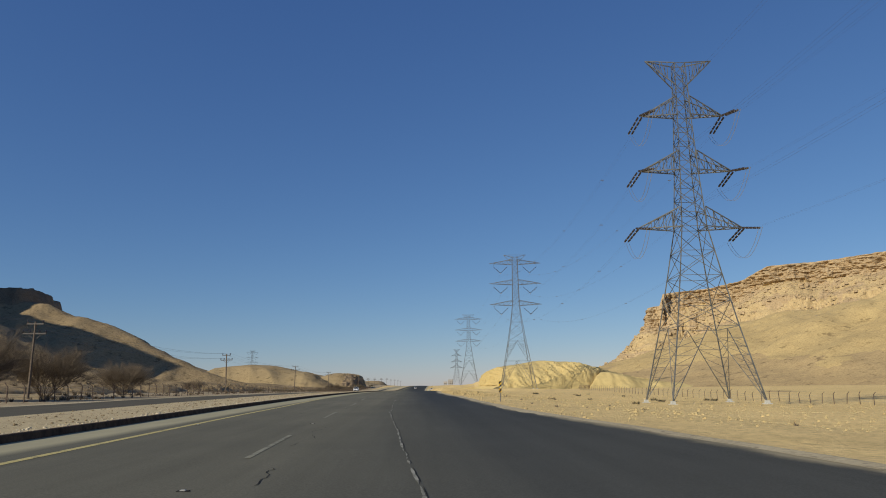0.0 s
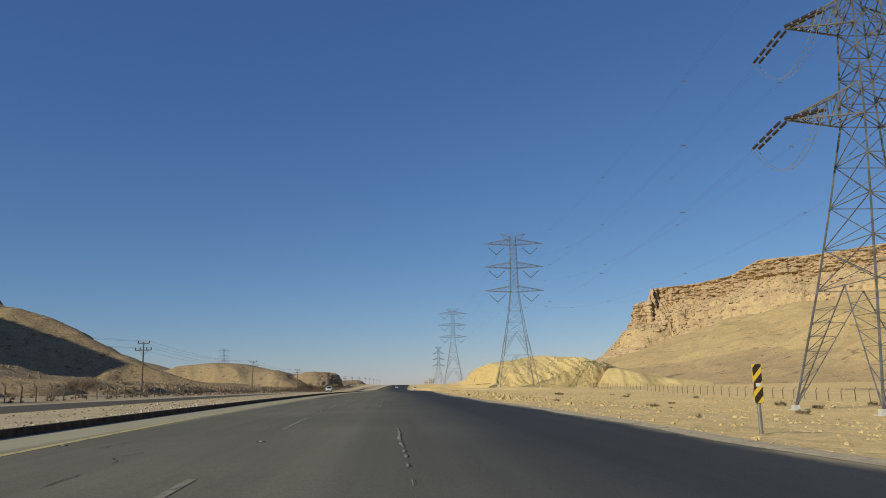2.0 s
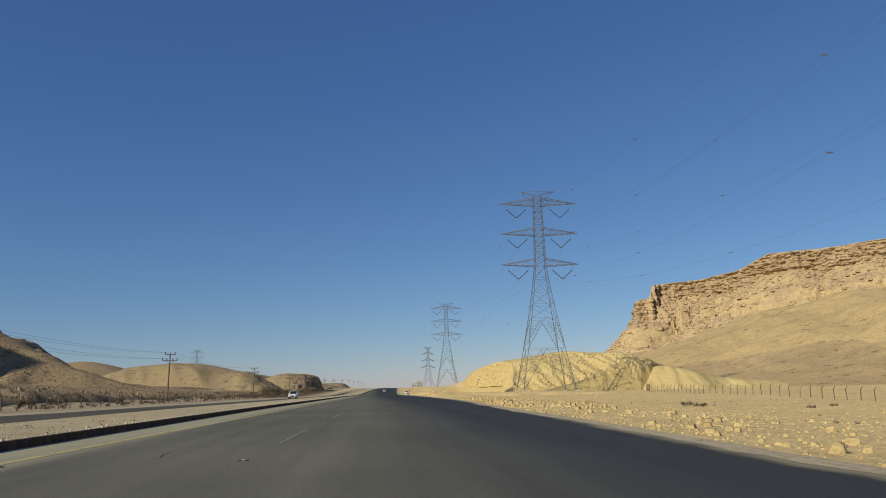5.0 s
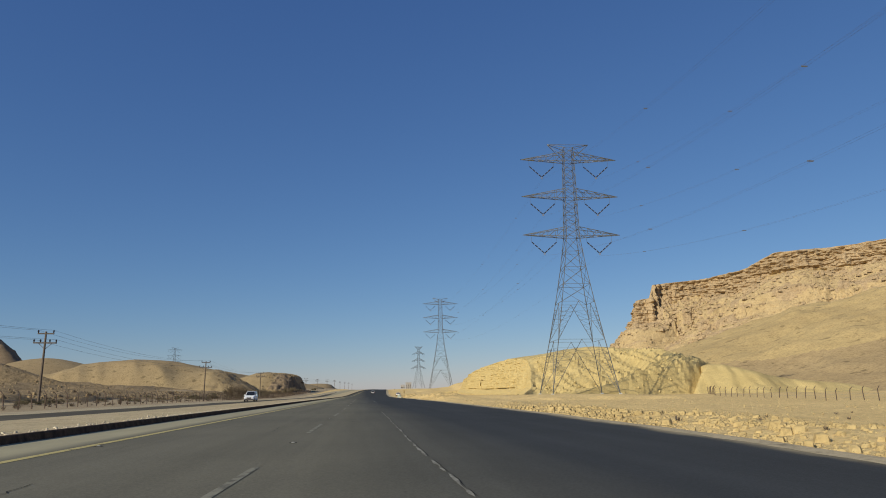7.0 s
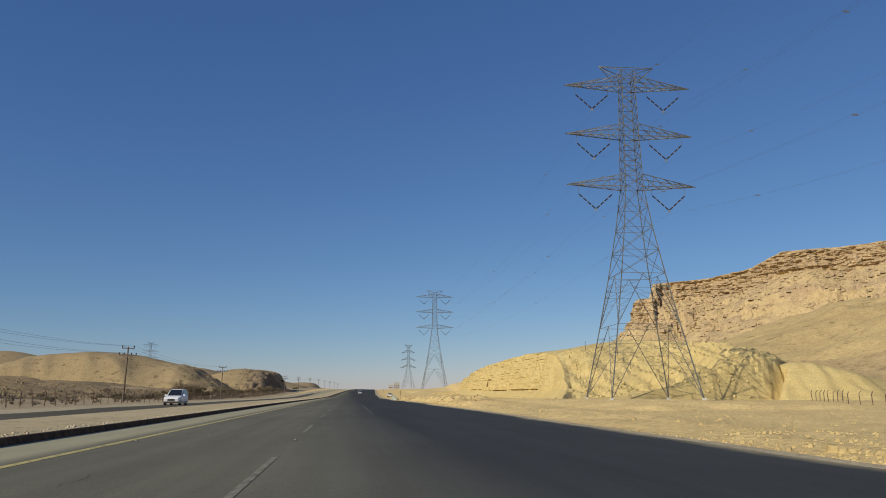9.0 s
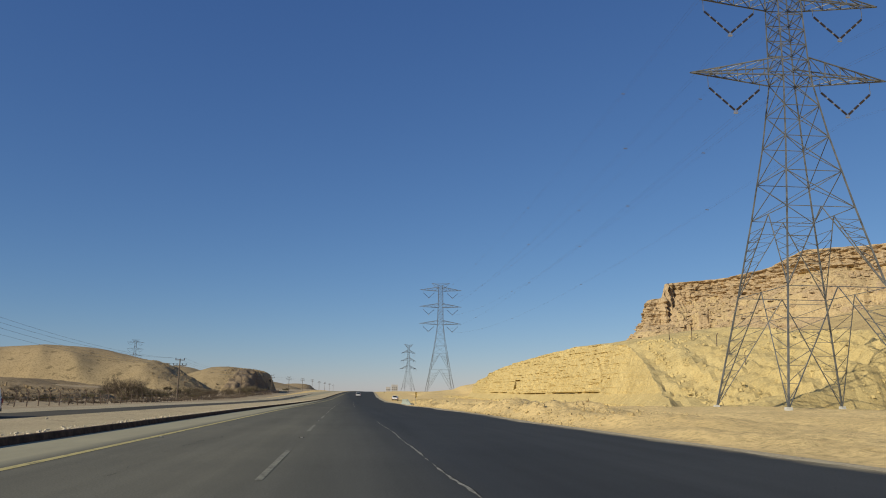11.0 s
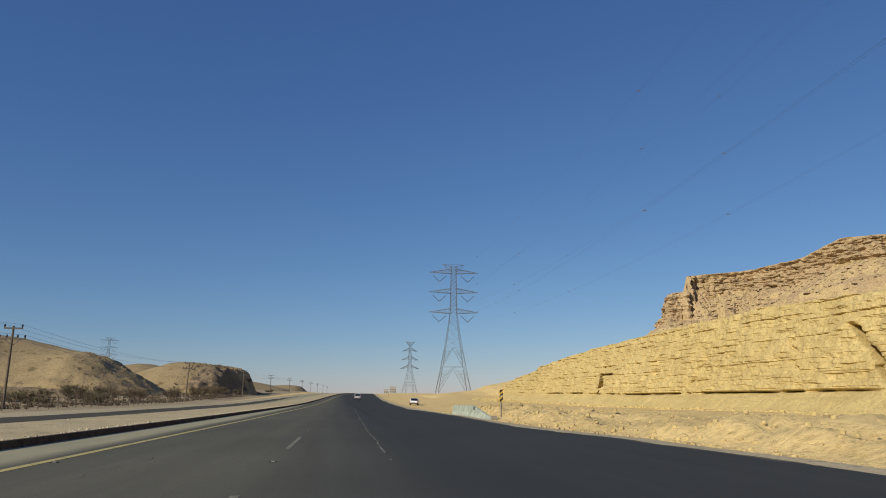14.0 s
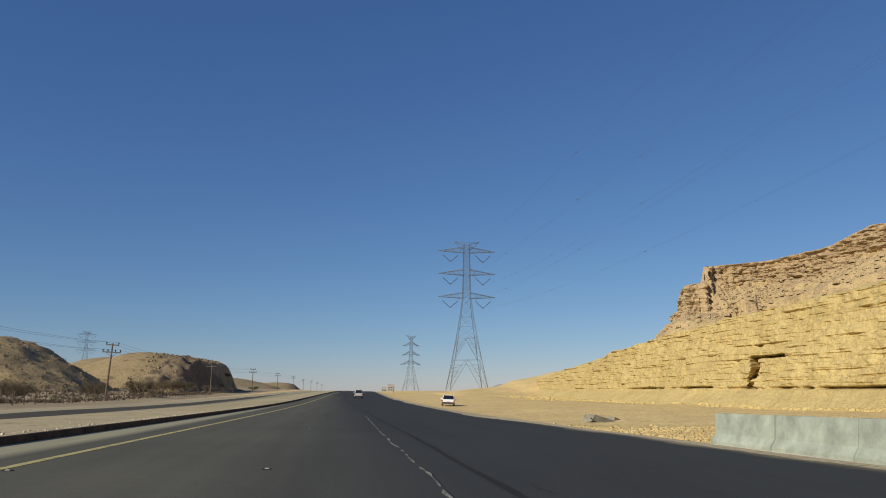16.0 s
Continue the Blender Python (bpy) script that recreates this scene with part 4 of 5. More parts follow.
def far_right(X, Y):
    z = 0 * X
    for cx, cyy, h, wx, wy in ((125, 800, 5, 40, 80), (170, 1000, 8, 50, 90), (82, 680, 3, 18, 40)):
        z = np.maximum(z, h * np.exp(-(((X - cx) / wx) ** 2 + ((Y - cyy) / wy) ** 2)))
    return level(Y) - 0.5 + z + 0.7 * fbm(X, Y, 30, 4, 151)


hill("far_mounds", 46, 560, 640, 1960, 8.0, far_right, SLOPE, "low sand mounds beyond the cut hill")
def tail(X, Y):
    """The sandy end of the cut hill, running out into a low mound."""
    ridge = np.interp(X + 1.5 * fbm(X, Y, 9, 3, 153), [28, 40, 47, 55, 58, 64, 72, 82, 100, 130], [0.6, 2.2, 2.7, 3.6, 5.1, 6.0, 8.4, 10.4, 10.8, 6.0])
    return level(Y) - 0.5 + ridge * np.exp(-(((Y - 625) / 38.0) ** 2)) + 0.35 * fbm(X, Y, 12, 4, 154)


hill("hill_tail", 27, 150, 545, 712, 2.0, tail, SAND, "smooth sandy end of the cut hill with a low mound")
hill("far_hill", 250, 620, 1820, 2080, 8.0, lambda X, Y: level(Y) - 1 + 22 * np.exp(-(((X - 352) / 30.0) ** 2 + ((Y - 1950) / 70.0) ** 2)) + 20 * np.exp(-(((X - 440) / 60.0) ** 2 + ((Y - 1950) / 70.0) ** 2)) + 3 * fbm(X, Y, 30, 4, 152), DISTANT, "far grey rocky hill on the horizon")


# ---- transmission towers ----
def lattice_face(s, corners_low, corners_high, panels, w):
    """X bracing with a belt between two pairs of leg points."""
    (a0, b0), (a1, b1) = corners_low, corners_high
    a0, b0, a1, b1 = (Vector(p) for p in (a0, b0, a1, b1))
    for n in range(panels):
        t0, t1 = n / panels, (n + 1) / panels
        p, q = a0.lerp(a1, t0), b0.lerp(b1, t0)
        r, t = a0.lerp(a1, t1), b0.lerp(b1, t1)
        s.strut(p, t, w).strut(q, r, w).strut(r, t, w)


def tower_body(root, stages, mat, leg_w, brace_w):
    """Four legs through square stages (half width, height, panels up to here), with bracing on each face."""
    names = ((1, 1), (-1, 1), (-1, -1), (1, -1))
    for sx_, sy_ in names:
        s = Shape()
        s.tube([(sx_ * h, sy_ * h, z) for h, z, _ in stages], [leg_w * (1.0 - 0.45 * z / stages[-1][1]) for h, z, _ in stages])
        part("leg", s, mat, root)
    for n in range(4):
        (ax, ay), (cx, cyy) = names[n], names[(n + 1) % 4]
        s = Shape()
        for (h0, z0, _), (h1, z1, panels) in zip(stages[:-1], stages[1:]):
            low = ((ax * h0, ay * h0, z0), (cx * h0, cyy * h0, z0))
            high = ((ax * h1, ay * h1, z1), (cx * h1, cyy * h1, z1))
            if panels > 0:
                lattice_face(s, low, high, panels, brace_w)
            else:
                # the open foot: a portal of two raking braces with fine redundant members
                mid = Vector(high[0]).lerp(Vector(high[1]), 0.5)
                s.strut(high[0], high[1], brace_w)
                for q in (0, 1):
                    a, b = Vector(low[q]), Vector(high[q])
                    s.strut(a, mid, brace_w * 1.25)
                    for t in (0.2, 0.34, 0.48, 0.61, 0.73, 0.84):
                        p, r = a.lerp(b, t), a.lerp(mid, t)
                        s.strut(p, r, brace_w * 0.65)
                        p2 = a.lerp(b, t - 0.13)
                        s.strut(p2, r, brace_w * 0.65)
        part("face_bracing", s, mat, root)
    for sx_, sy_ in names:
        h0 = stages[0][0]
        f = Shape()
        f.box(sx_ * h0 - 0.55, sy_ * h0 - 0.55, -1.2, sx_ * h0 + 0.55, sy_ * h0 + 0.55, 0.35, 0.06)
        f.box(sx_ * h0 - 0.3, sy_ * h0 - 0.3, 0.35, sx_ * h0 + 0.3, sy_ * h0 + 0.3, 0.75, 0.04)
        part("footing", f, CONCRETE, root, "pale concrete footing")


def crossarm(root, side, z, half, reach, rise, depth, mat, w, drop_tip=0.0):
    """A pyramid arm: two bottom chords level, two top chords falling to the tip."""
    s = Shape()
    tip = Vector((side * reach, 0, z - drop_tip))
    lows = [Vector((side * half, y, z)) for y in (-depth, depth)]
    highs = [Vector((side * half, y, z + rise)) for y in (-depth, depth)]
    for p in lows + highs:
        s.strut(p, tip, w)
    n = 5
    for k in range(n):
        t0, t1 = k / n, (k + 1) / n
        for q in (0, 1):
            a, b = lows[q].lerp(tip, t0), highs[q].lerp(tip, t0)
            c, d = lows[q].lerp(tip, t1), highs[q].lerp(tip, t1)
            s.strut(a, b, w * 0.6)
            s.strut(b, c, w * 0.6) if k < n - 1 else None
        s.strut(lows[0].lerp(tip, t0), lows[1].lerp(tip, t1), w * 0.6)
        s.strut(lows[1].lerp(tip, t0), lows[0].lerp(tip, t1), w * 0.6)
        s.strut(highs[0].lerp(tip, t0), highs[1].lerp(tip, t1), w * 0.5)
    part("crossarm", s, mat, root)
    return tip


def string_of(root, a, b, mat_label="dark glazed insulator string"):
    """An insulator string: units of dark discs with bright caps between."""
    a, b = Vector(a), Vector(b)
    pts, radii, ends = [], [], []
    runs, discs = 4, 5
    for k in range(runs):
        t0, t1 = (k + 0.10) / runs, (k + 0.86) / runs
        for n in range(discs):
            for f, w in ((0.0, 0.13), (0.5, 0.23), (0.95, 0.15)):
                pts.append(a.lerp(b, t0 + (t1 - t0) * (n + f) / discs)), radii.append(w)
        ends.append((a.lerp(b, t1), a.lerp(b, min(1.0, (k + 1.10) / runs))))
        pts += [a.lerp(b, t1 + 0.005), a.lerp(b, (k + 1.09) / runs)]
        radii += [0.05, 0.05]
    ob = part("insulator_string", Shape().tube(pts, radii, 6), FITTING, root, mat_label)
    for p, q in ends:
        part("cap", Shape().strut(p, q, 0.10, None, 6), LINK, ob, "bright metal link")


def suspension_tower(height=61.5, half=7.7, label="grey galvanised lattice pylon with V-shaped insulator strings"):
    root = thing("transmission_tower", label, "pylon", "power line pylons")
    h = height / 61.5
    stages = [(half, 0.5, 0), (half * 0.70, 13.0 * h, 0), (half * 0.50, 22.0 * h, 0), (half * 0.33, 30.5 * h, 2), (1.6, 38.2 * h, 2), (1.4, 47.9 * h, 5), (1.22, 57.4 * h, 5), (1.1, 60.9 * h, 2)]
    tower_body(root, stages, STEEL, 0.17, 0.07)
    for z, hw in ((38.2, 1.6), (47.9, 1.4), (57.4, 1.22)):
        for side in (-1, 1):
            tip = crossarm(root, side, z * h, hw, 12.0, 2.3, hw, STEEL, 0.12, -0.5)
            low = (side * 6.8, 0, z * h - 4.0)
            for x in (9.9, 3.7):
                top_p = Vector((side * x, 0, z * h - 1.2))
                hang = Shape().strut((side * x, 0, z * h + 0.2), top_p, 0.05)
                part("hanger", hang, STEEL, root)
                string_of(root, top_p, low)
            y = Shape().box(side * 6.8 - 0.24, -0.14, z * h - 4.3, side * 6.8 + 0.24, 0.14, z * h - 4.0, 0.05)
            part("clamp", y, LINK, root, "bright conductor clamp")
    for side in (-1, 1):
        s = Shape()
        for y in (-1.2, 1.2):
            s.strut((side * 1.2, y, 60.9 * h), (side * 5.2, 0, 61.9 * h), 0.10)
            s.strut((side * 1.25, y, 58.3 * h), (side * 5.2, 0, 61.9 * h), 0.10)
            s.strut((side * 1.2, y, 60.9 * h), (side * 2.6, y * 0.6, 59.6 * h), 0.07)
        s.strut((side * 5.2, 0, 61.9 * h), (0, 0, 61.9 * h), 0.10)
        part("earth_wire_arm", s, STEEL, root)
    return root


def tension_tower():
    root = thing("transmission_tower", "tall grey lattice strain pylon with drooping jumper loops and dark insulators", "pylon", "power line pylons")
    stages = [(6.4, 0.5, 0), (4.35, 11.0, 0), (3.05, 18.5, 2), (1.85, 26.0, 2), (1.35, 34.9, 4), (1.02, 43.8, 4), (0.82, 52.35, 4)]
    tower_body(root, stages, STEEL, 0.165, 0.07)
    for z, hw, reach in ((26.0, 1.85, 8.0), (34.9, 1.35, 7.1), (43.8, 1.02, 6.4)):
        for side in (-1, 1):
            crossarm(root, side, z, hw, reach, 3.0, hw, STEEL, 0.13)
            tip = Vector((side * reach, 0, z))
            for way in (-1, 1):
                end = tip + Vector((0.25 * way * side, way * 5.6, -0.9 if way > 0 else -1.2))
                for off in (-0.28, 0.28):
                    string_of(root, tip + Vector((off, 0.3 * way, 0)), end + Vector((off, 0, 0)))
            for off in (-0.25, 0.25):
                loop = Shape()
                pts = []
                for k in range(15):
                    t = -1 + 2 * k / 14
                    pts.append(tip + Vector((off, t * 5.8, -1.1 - 3.4 * (1 - t * t))))
                loop.tube(pts, [0.045] * len(pts))
                part("jumper_loop", loop, LINK, root, "pale drooping jumper wire")
    for side in (-1, 1):
        s = Shape()
        for y in (-0.82, 0.82):
            s.strut((side * 0.82, y, 52.35), (side * 5.2, 0, 52.95), 0.13)
            s.strut((side * 0.9, y, 48.7), (side * 5.2, 0, 52.95), 0.13)
            for t in (0.25, 0.5, 0.75):
                a = Vector((side * 0.82, y, 52.35)).lerp(Vector((side * 5.2, 0, 52.95)), t)
                b = Vector((side * 0.9, y, 48.7)).lerp(Vector((side * 5.2, 0, 52.95)), t)
                s.strut(a, b, 0.08)
                s.strut(b, Vector((side * 0.82, y, 52.35)).lerp(Vector((side * 5.2, 0, 52.95)), t + 0.2), 0.08)
        s.strut((0, 0.82, 52.35), (side * 0.82, 0.82, 52.35), 0.1)
        s.strut((side * 0.82, -0.82, 52.35), (side * 0.82, 0.82, 52.35), 0.1)
        part("earth_wire_arm", s, STEEL, root)
    return root


strain = tension_tower()
strain.matrix_basis = pose(43.7, 104.8, -1.35, 0, 0, -2)
pylon = suspension_tower()
pylon.matrix_basis = pose(50.2, 331.7, 0.3, 0, 0, -3)
copy_thing(pylon, pose(59.0, 720.0, 3.0, 0, 0, -2)).scale = (1.13, 1.13, 1.13)
copy_thing(strain, pose(68.5, 1068.0, 5.4, 0, 0, 12)).scale = (0.97, 0.97, 0.97)
far_tower = copy_thing(pylon, pose(-244.0, 1149.0, 12.0, 0, 0, 25))
far_tower.scale = (0.8, 0.8, 0.8)
tagged(far_tower, "distant grey lattice pylon behind the hills", "pylon", "far pylons")


def sag_wire(name, ends, sag, radius, label, group, parent=None, spacers=0):
    """A hanging wire through the given points."""
    s = Shape()
    marks = []
    for a, b in zip(ends[:-1], ends[1:]):
        a, b = Vector(a), Vector(b)
        n = 22
        pts = []
        for k in range(n + 1):
            t = k / n
            p = a.lerp(b, t)
            p.z -= sag * 4 * t * (1 - t)
            pts.append(p)
        s.tube(pts, [radius] * len(pts), 3)
        for k in range(spacers):
            marks.append(pts[int((k + 0.5) / spacers * n)])
    ob = tagged(new(name, s.mesh(name, WIRE)), label, "wire", group)
    for p in marks:
        part("spacer", Shape().box(p.x - 0.52, p.y - 0.05, p.z - 0.05, p.x + 0.06, p.y + 0.05, p.z + 0.05), WIRE, ob)


for side in (-1, 1):
    for z1, reach, z2 in ((26.0, 8.0, 38.2), (34.6, 7.1, 47.9), (43.2, 6.4, 57.4)):
        for off in (-0.23, 0.23):
            a = (43.7 + side * reach + off, 110.5, z1 - 2.3)
            b = (50.2 + side * 6.8 + off, 331.7, z2 - 4.3)
            c = (59.0 + side * 7.2 + off, 722.0, 3.0 + (z2 - 4.2) * 1.13)
            back = (43.7 + side * reach * 0.9 + off, 99.1, z1 - 2.5)
            sag_wire("conductor", [(36 + side * 7 + off, -180, z1 + 4), back], 6.0, 0.009, "thin grey overhead conductor", "conductors")
            sag_wire("conductor", [a, b, c], 7.0, 0.009, "thin grey overhead conductor with small spacers", "conductors", spacers=5 if off > 0 else 0)


# ---- wooden line poles ----
def line_pole():
    root = thing("utility_pole", "slim weathered pole with two dark crossarms and insulators", "utility pole", "line poles")
    part("shaft", Shape().strut((0, 0, -0.6), (0, 0, 8.6), 0.22, 0.15, 8), POLE, root, smooth=False)
    for z, w in ((8.35, 0.95), (7.25, 1.35)):
        part("crossarm", Shape().box(-w, -0.07, z - 0.08, w, 0.07, z + 0.08), CROSS, root)
    for x, z in ((-0.9, 8.43), (0.9, 8.43), (-1.3, 7.33), (-0.55, 7.33), (0.55, 7.33), (1.3, 7.33)):
        part("insulator", Shape().strut((x, 0, z), (x, 0, z + 0.16), 0.07, 0.13, 6).strut((x, 0, z + 0.16), (x, 0, z + 0.34), 0.16, 0.08, 6), FITTING, root)
    part("brace", Shape().strut((-0.8, 0.09, 7.2), (0, 0.09, 6.5), 0.05).strut((0.8, 0.09, 7.2), (0, 0.09, 6.5), 0.05), CROSS, root)
    return root


POLES = [(-41.0, 1), (-41.0, 84.5), (-40.4, 170.0), (-38.0, 254.0), (-35.0, 330.0), (-34.6, 416.5), (-34.3, 506.0), (-32.0, 586.0), (-31.0, 672.0), (-28.5, 760.0), (-26.0, 850.0), (-23.5, 940.0), (-21.0, 1030.0), (-18.0, 1120.0), (-15.0, 1210.0)]
first = line_pole()
pole_tops = []
for n, (x, y) in enumerate(POLES):
    z = float(ground(x, y))
    lean = (0, 0.6, -0.8, 1.0, 1.2, 0.5, 2.4, -0.6, 0.4)[n % 9]
    m = pose(x, y, z, 0, lean, -4)
    if n == 0:
        first.matrix_basis = m
    else:
        copy_thing(first, m)
    pole_tops.append((m, x, y, z))
for bx_, bz_ in ((-0.9, 8.75), (0.9, 8.75), (-1.3, 7.65), (1.3, 7.65)):
    sag_wire("line_wire", [tuple(m @ Vector((bx_, 0, bz_))) for m, *_ in pole_tops[:11]], 1.1, 0.018, "dark overhead line between the poles", "line wires")


# ---- fences ----
def fence(path, gap, tall, name, label, lean_side):
    """Angle-topped posts along a path, each a part, with thin strands."""
    root = thing(name, label, "fence")
    posts, done = [], 0.0
    pts = [Vector((x, y, 0)) for x, y in path]
    me = Shape().strut((0, 0, -0.3), (0, 0, tall), 0.085).strut((0, 0, tall), (lean_side * 0.32, 0, tall + 0.38), 0.07).mesh("post", RUST)
    rng = random.Random(len(path) + int(gap * 10))
    for a, b in zip(pts[:-1], pts[1:]):
        n = max(1, int((b - a).length / gap))
        for k in range(n):
            p = a.lerp(b, k / n)
            z = float(LAND(p.x, p.y))
            o = new("post", me)
            o.parent = root
            o.matrix_basis = pose(p.x, p.y, z, rng.uniform(-4, 4), rng.uniform(-5, 5), rng.uniform(-20, 20))
            posts.append((p.x, p.y, z))
    for h in (0.45, 0.9, 1.35):
        if h < tall:
            s = Shape()
            for p, q in zip(posts[:-1], posts[1:]):
                s.strut((p[0], p[1], p[2] + h), (q[0], q[1], q[2] + h), 0.014, None, 3)
            part("strand", s, WIRE, root)
    return root


def LAND(x, y):
    """Height of whatever ground lies at a place."""
    x, y = np.asarray(x, float), np.asarray(y, float)
    z = ground(x, y)
    for x0, x1, y0, y1, height in ((48, 300, 334, 640, cut_top), (-250, -46, 535, 665, dome), (-470, -46, 60, 500, left_mesa), (-160, -40, 598, 728, bluff)):
        inside = (x > x0) & (x < x1) & (y > y0) & (y < y1)
        if height is cut_top:
            inside = inside & (x > cut_base(y) + 7.0)
        if inside.any():
            z = np.where(inside, np.maximum(z, height(x, y)), z)
    across = x - bend(y)
    return np.where((across > -16.0) & (across < -9.45), np.maximum(z, level(y) + 0.155), z)


fence([(-34.0, 20), (-34.0, 120), (-33.2, 250), (-32.5, 330), (-32.5, 420), (-33.0, 520), (-33.0, 640)], 2.9, 1.45, "wire_fence", "rusty wire fence with angled post tops beside the opposite road", -1)
fence([(70, 70), (66, 130), (64, 200), (66, 260), (73, 310), (84, 336)], 3.0, 1.5, "wire_fence", "wire fence with angled post tops across the sand", 1)
fence([(62, 366), (62.5, 371.5), (63, 376.5), (60.5, 380.5), (57, 382), (54, 384)], 4.5, 1.9, "wire_fence", "wire fence climbing over the top of the cut hill", 1)


# ---- signs ----
def clipped(points, lo, hi):
    """The part of a flat outline between two heights."""
    for keep, edge in ((1, lo), (-1, hi)):
        out = []
        for (xa, za), (xb, zb) in zip(points, points[1:] + points[:1]):
            a_in, b_in = keep * (za - edge) >= 0, keep * (zb - edge) >= 0
            if a_in:
                out.append((xa, za))
            if a_in != b_in:
                t = (edge - za) / (zb - za)
                out.append((xa + t * (xb - xa), edge))
        points = out
        if not points:
            break
    return points


def marker_sign(x, y, z, turn, tall=1.95, half=0.14):
    root = thing("hazard_marker", "yellow and dark brown striped hazard marker on a thin grey post", "road sign", "hazard markers", at=(x, y, z), turn=turn)
    part("post", Shape().strut((0, 0.045, -0.3), (0, 0.045, tall - 0.02), 0.07, None, 8), POST, root)
    low = tall - 0.96
    panel = part("panel", Shape().box(-half, -0.012, low, half, 0.012, tall), YELLOW, root, "yellow panel")
    for k in range(-1, 4):
        z0 = low - 0.07 + k * 0.36
        pts = clipped([(-half, z0), (half, z0 + 0.26), (half, z0 + 0.47), (-half, z0 + 0.21)], low, tall)
        if len(pts) > 2 and max(p[1] for p in pts) - min(p[1] for p in pts) > 0.03:
            s = Shape()
            s.v = [(px, -0.0165, pz) for px, pz in pts]
            s.f = [tuple(range(len(pts)))]
            part("stripe", s, BLACK, panel, "dark slanting stripe")
    part("sticker", Shape().box(-0.06, -0.02, tall - 0.56, 0.07, -0.0175, tall - 0.47), PLATE, panel, "small pale sticker")


marker_sign(9.4, 63.5, float(ground(9.6, 63.5)) - 0.22, 0, 1.95, 0.115)
marker_sign(12.6, 392.3, 0.02, 0, 2.27)
marker_sign(21.0, 660.0, 1.7, 0)


# ---- concrete barriers ----
BAR = [(-0.30, 0), (-0.30, 0.12), (-0.16, 0.34), (-0.09, 0.95), (0.09, 0.95), (0.16, 0.34), (0.30, 0.12), (0.30, 0)]


def section(tall):
    """The barrier's outline, cut down to a height."""
    if tall < 0.45:
        return [(px * 0.9, pz * tall / 0.95) for px, pz in BAR]
    return [(px, pz if pz < 0.4 else tall) for px, pz in BAR]


def barrier(y0, y1, h0, h1, turn, label):
    root = thing("concrete_barrier", label, "barrier", "concrete barriers", at=(11.62, y0, float(level(y0)) - 0.06), turn=turn)
    s, m, n = Shape(), len(BAR), 7
    gap = 0.03
    rng = random.Random(int(y0))
    for k in range(n):
        t = k / (n - 1)
        y = gap + (y1 - y0 - 2 * gap) * t
        s.v += [(px + rng.uniform(-0.008, 0.008), y, pz + (rng.uniform(-0.012, 0.012) if pz > 0.2 else 0)) for px, pz in section(h0 + (h1 - h0) * t)]
    for k in range(n - 1):
        s.f += [(k * m + i, (k + 1) * m + i, (k + 1) * m + (i + 1) % m, k * m + (i + 1) % m) for i in range(m)]
    s.f += [tuple(range(m)), tuple(range(n * m - 1, (n - 1) * m - 1, -1))]
    part("block", s, GREENISH, root)
    part("footing", Shape().box(-0.36, 0.02, -0.08, 0.36, y1 - y0 - 0.02, 0.035, 0.015), CONCRETE, root, "pale mortar footing")
    return root


TALL_LABEL = "pale greenish weathered concrete road barrier standing beside the asphalt"
NOSE_LABEL = "pale greenish concrete barrier end that slopes down towards the ground"
barrier(391.5, 394.4, 0.16, 0.48, 0.3, NOSE_LABEL)
barrier(394.4, 397.0, 0.48, 0.76, 0, NOSE_LABEL)
mended = barrier(397.0, 399.6, 0.76, 1.0, -0.3, NOSE_LABEL)
part("patch", Shape().prism([(-0.165, 0.66), (-0.14, 0.70), (-0.115, 0.90), (-0.10, 0.90), (-0.10, 0.66)], 1.05, 1.75), DARKPATCH, mended, "dark grey broken hollow in the concrete")
barrier(399.6, 403.9, 1.0, 0.97, 0.3, TALL_LABEL)
barrier(403.9, 407.1, 0.97, 0.96, -0.4, TALL_LABEL)
barrier(407.1, 410.2, 0.96, 0.95, 0.5, TALL_LABEL)
foot_block = thing("concrete_block", "low grey concrete block at the foot of the hazard marker", "concrete block", at=(11.75, 390.75, 0.05))
part("block", Shape().box(-0.22, 0.1, -0.05, 0.24, 0.6, 0.20, 0.03), GREYSLAB, foot_block)

# broken slabs thrown on the verge
rng = random.Random(77)
for x, y, w, d, h, tilt in ((17.2, 436.0, 0.95, 0.5, 0.42, 12), (16.2, 435.2, 0.3, 0.3, 0.25, -12), (18.6, 437.0, 0.35, 0.4, 0.22, 8)):
    slab = thing("broken_slab", "broken grey concrete slab lying on the sandy verge", "concrete rubble", "broken slabs")
    slab.matrix_basis = pose(x, y, float(ground(x, y)) - 0.05, tilt * 0.4, tilt, rng.uniform(-30, 30))
    s = Shape().box(-w, -d, 0, w, d, h, 0.07)
    s.v = [(a + rng.uniform(-0.08, 0.08), b + rng.uniform(-0.08, 0.08), c + rng.uniform(-0.05, 0.05)) for a, b, c in s.v]
    part("slab", s, GREYSLAB, slab)


# ---- cars ----
def wheel(root, x, y, r):
    t = part("wheel", Shape(), RUBBER, root)
    part("tyre", Shape().strut((x - 0.11, y, r), (x + 0.11, y, r), r * 1.41, None, 16), RUBBER, t)
    part("rim", Shape().strut((x - 0.12, y, r), (x + 0.12, y, r), r * 0.85, None, 10), LINK, t, "metal rim")


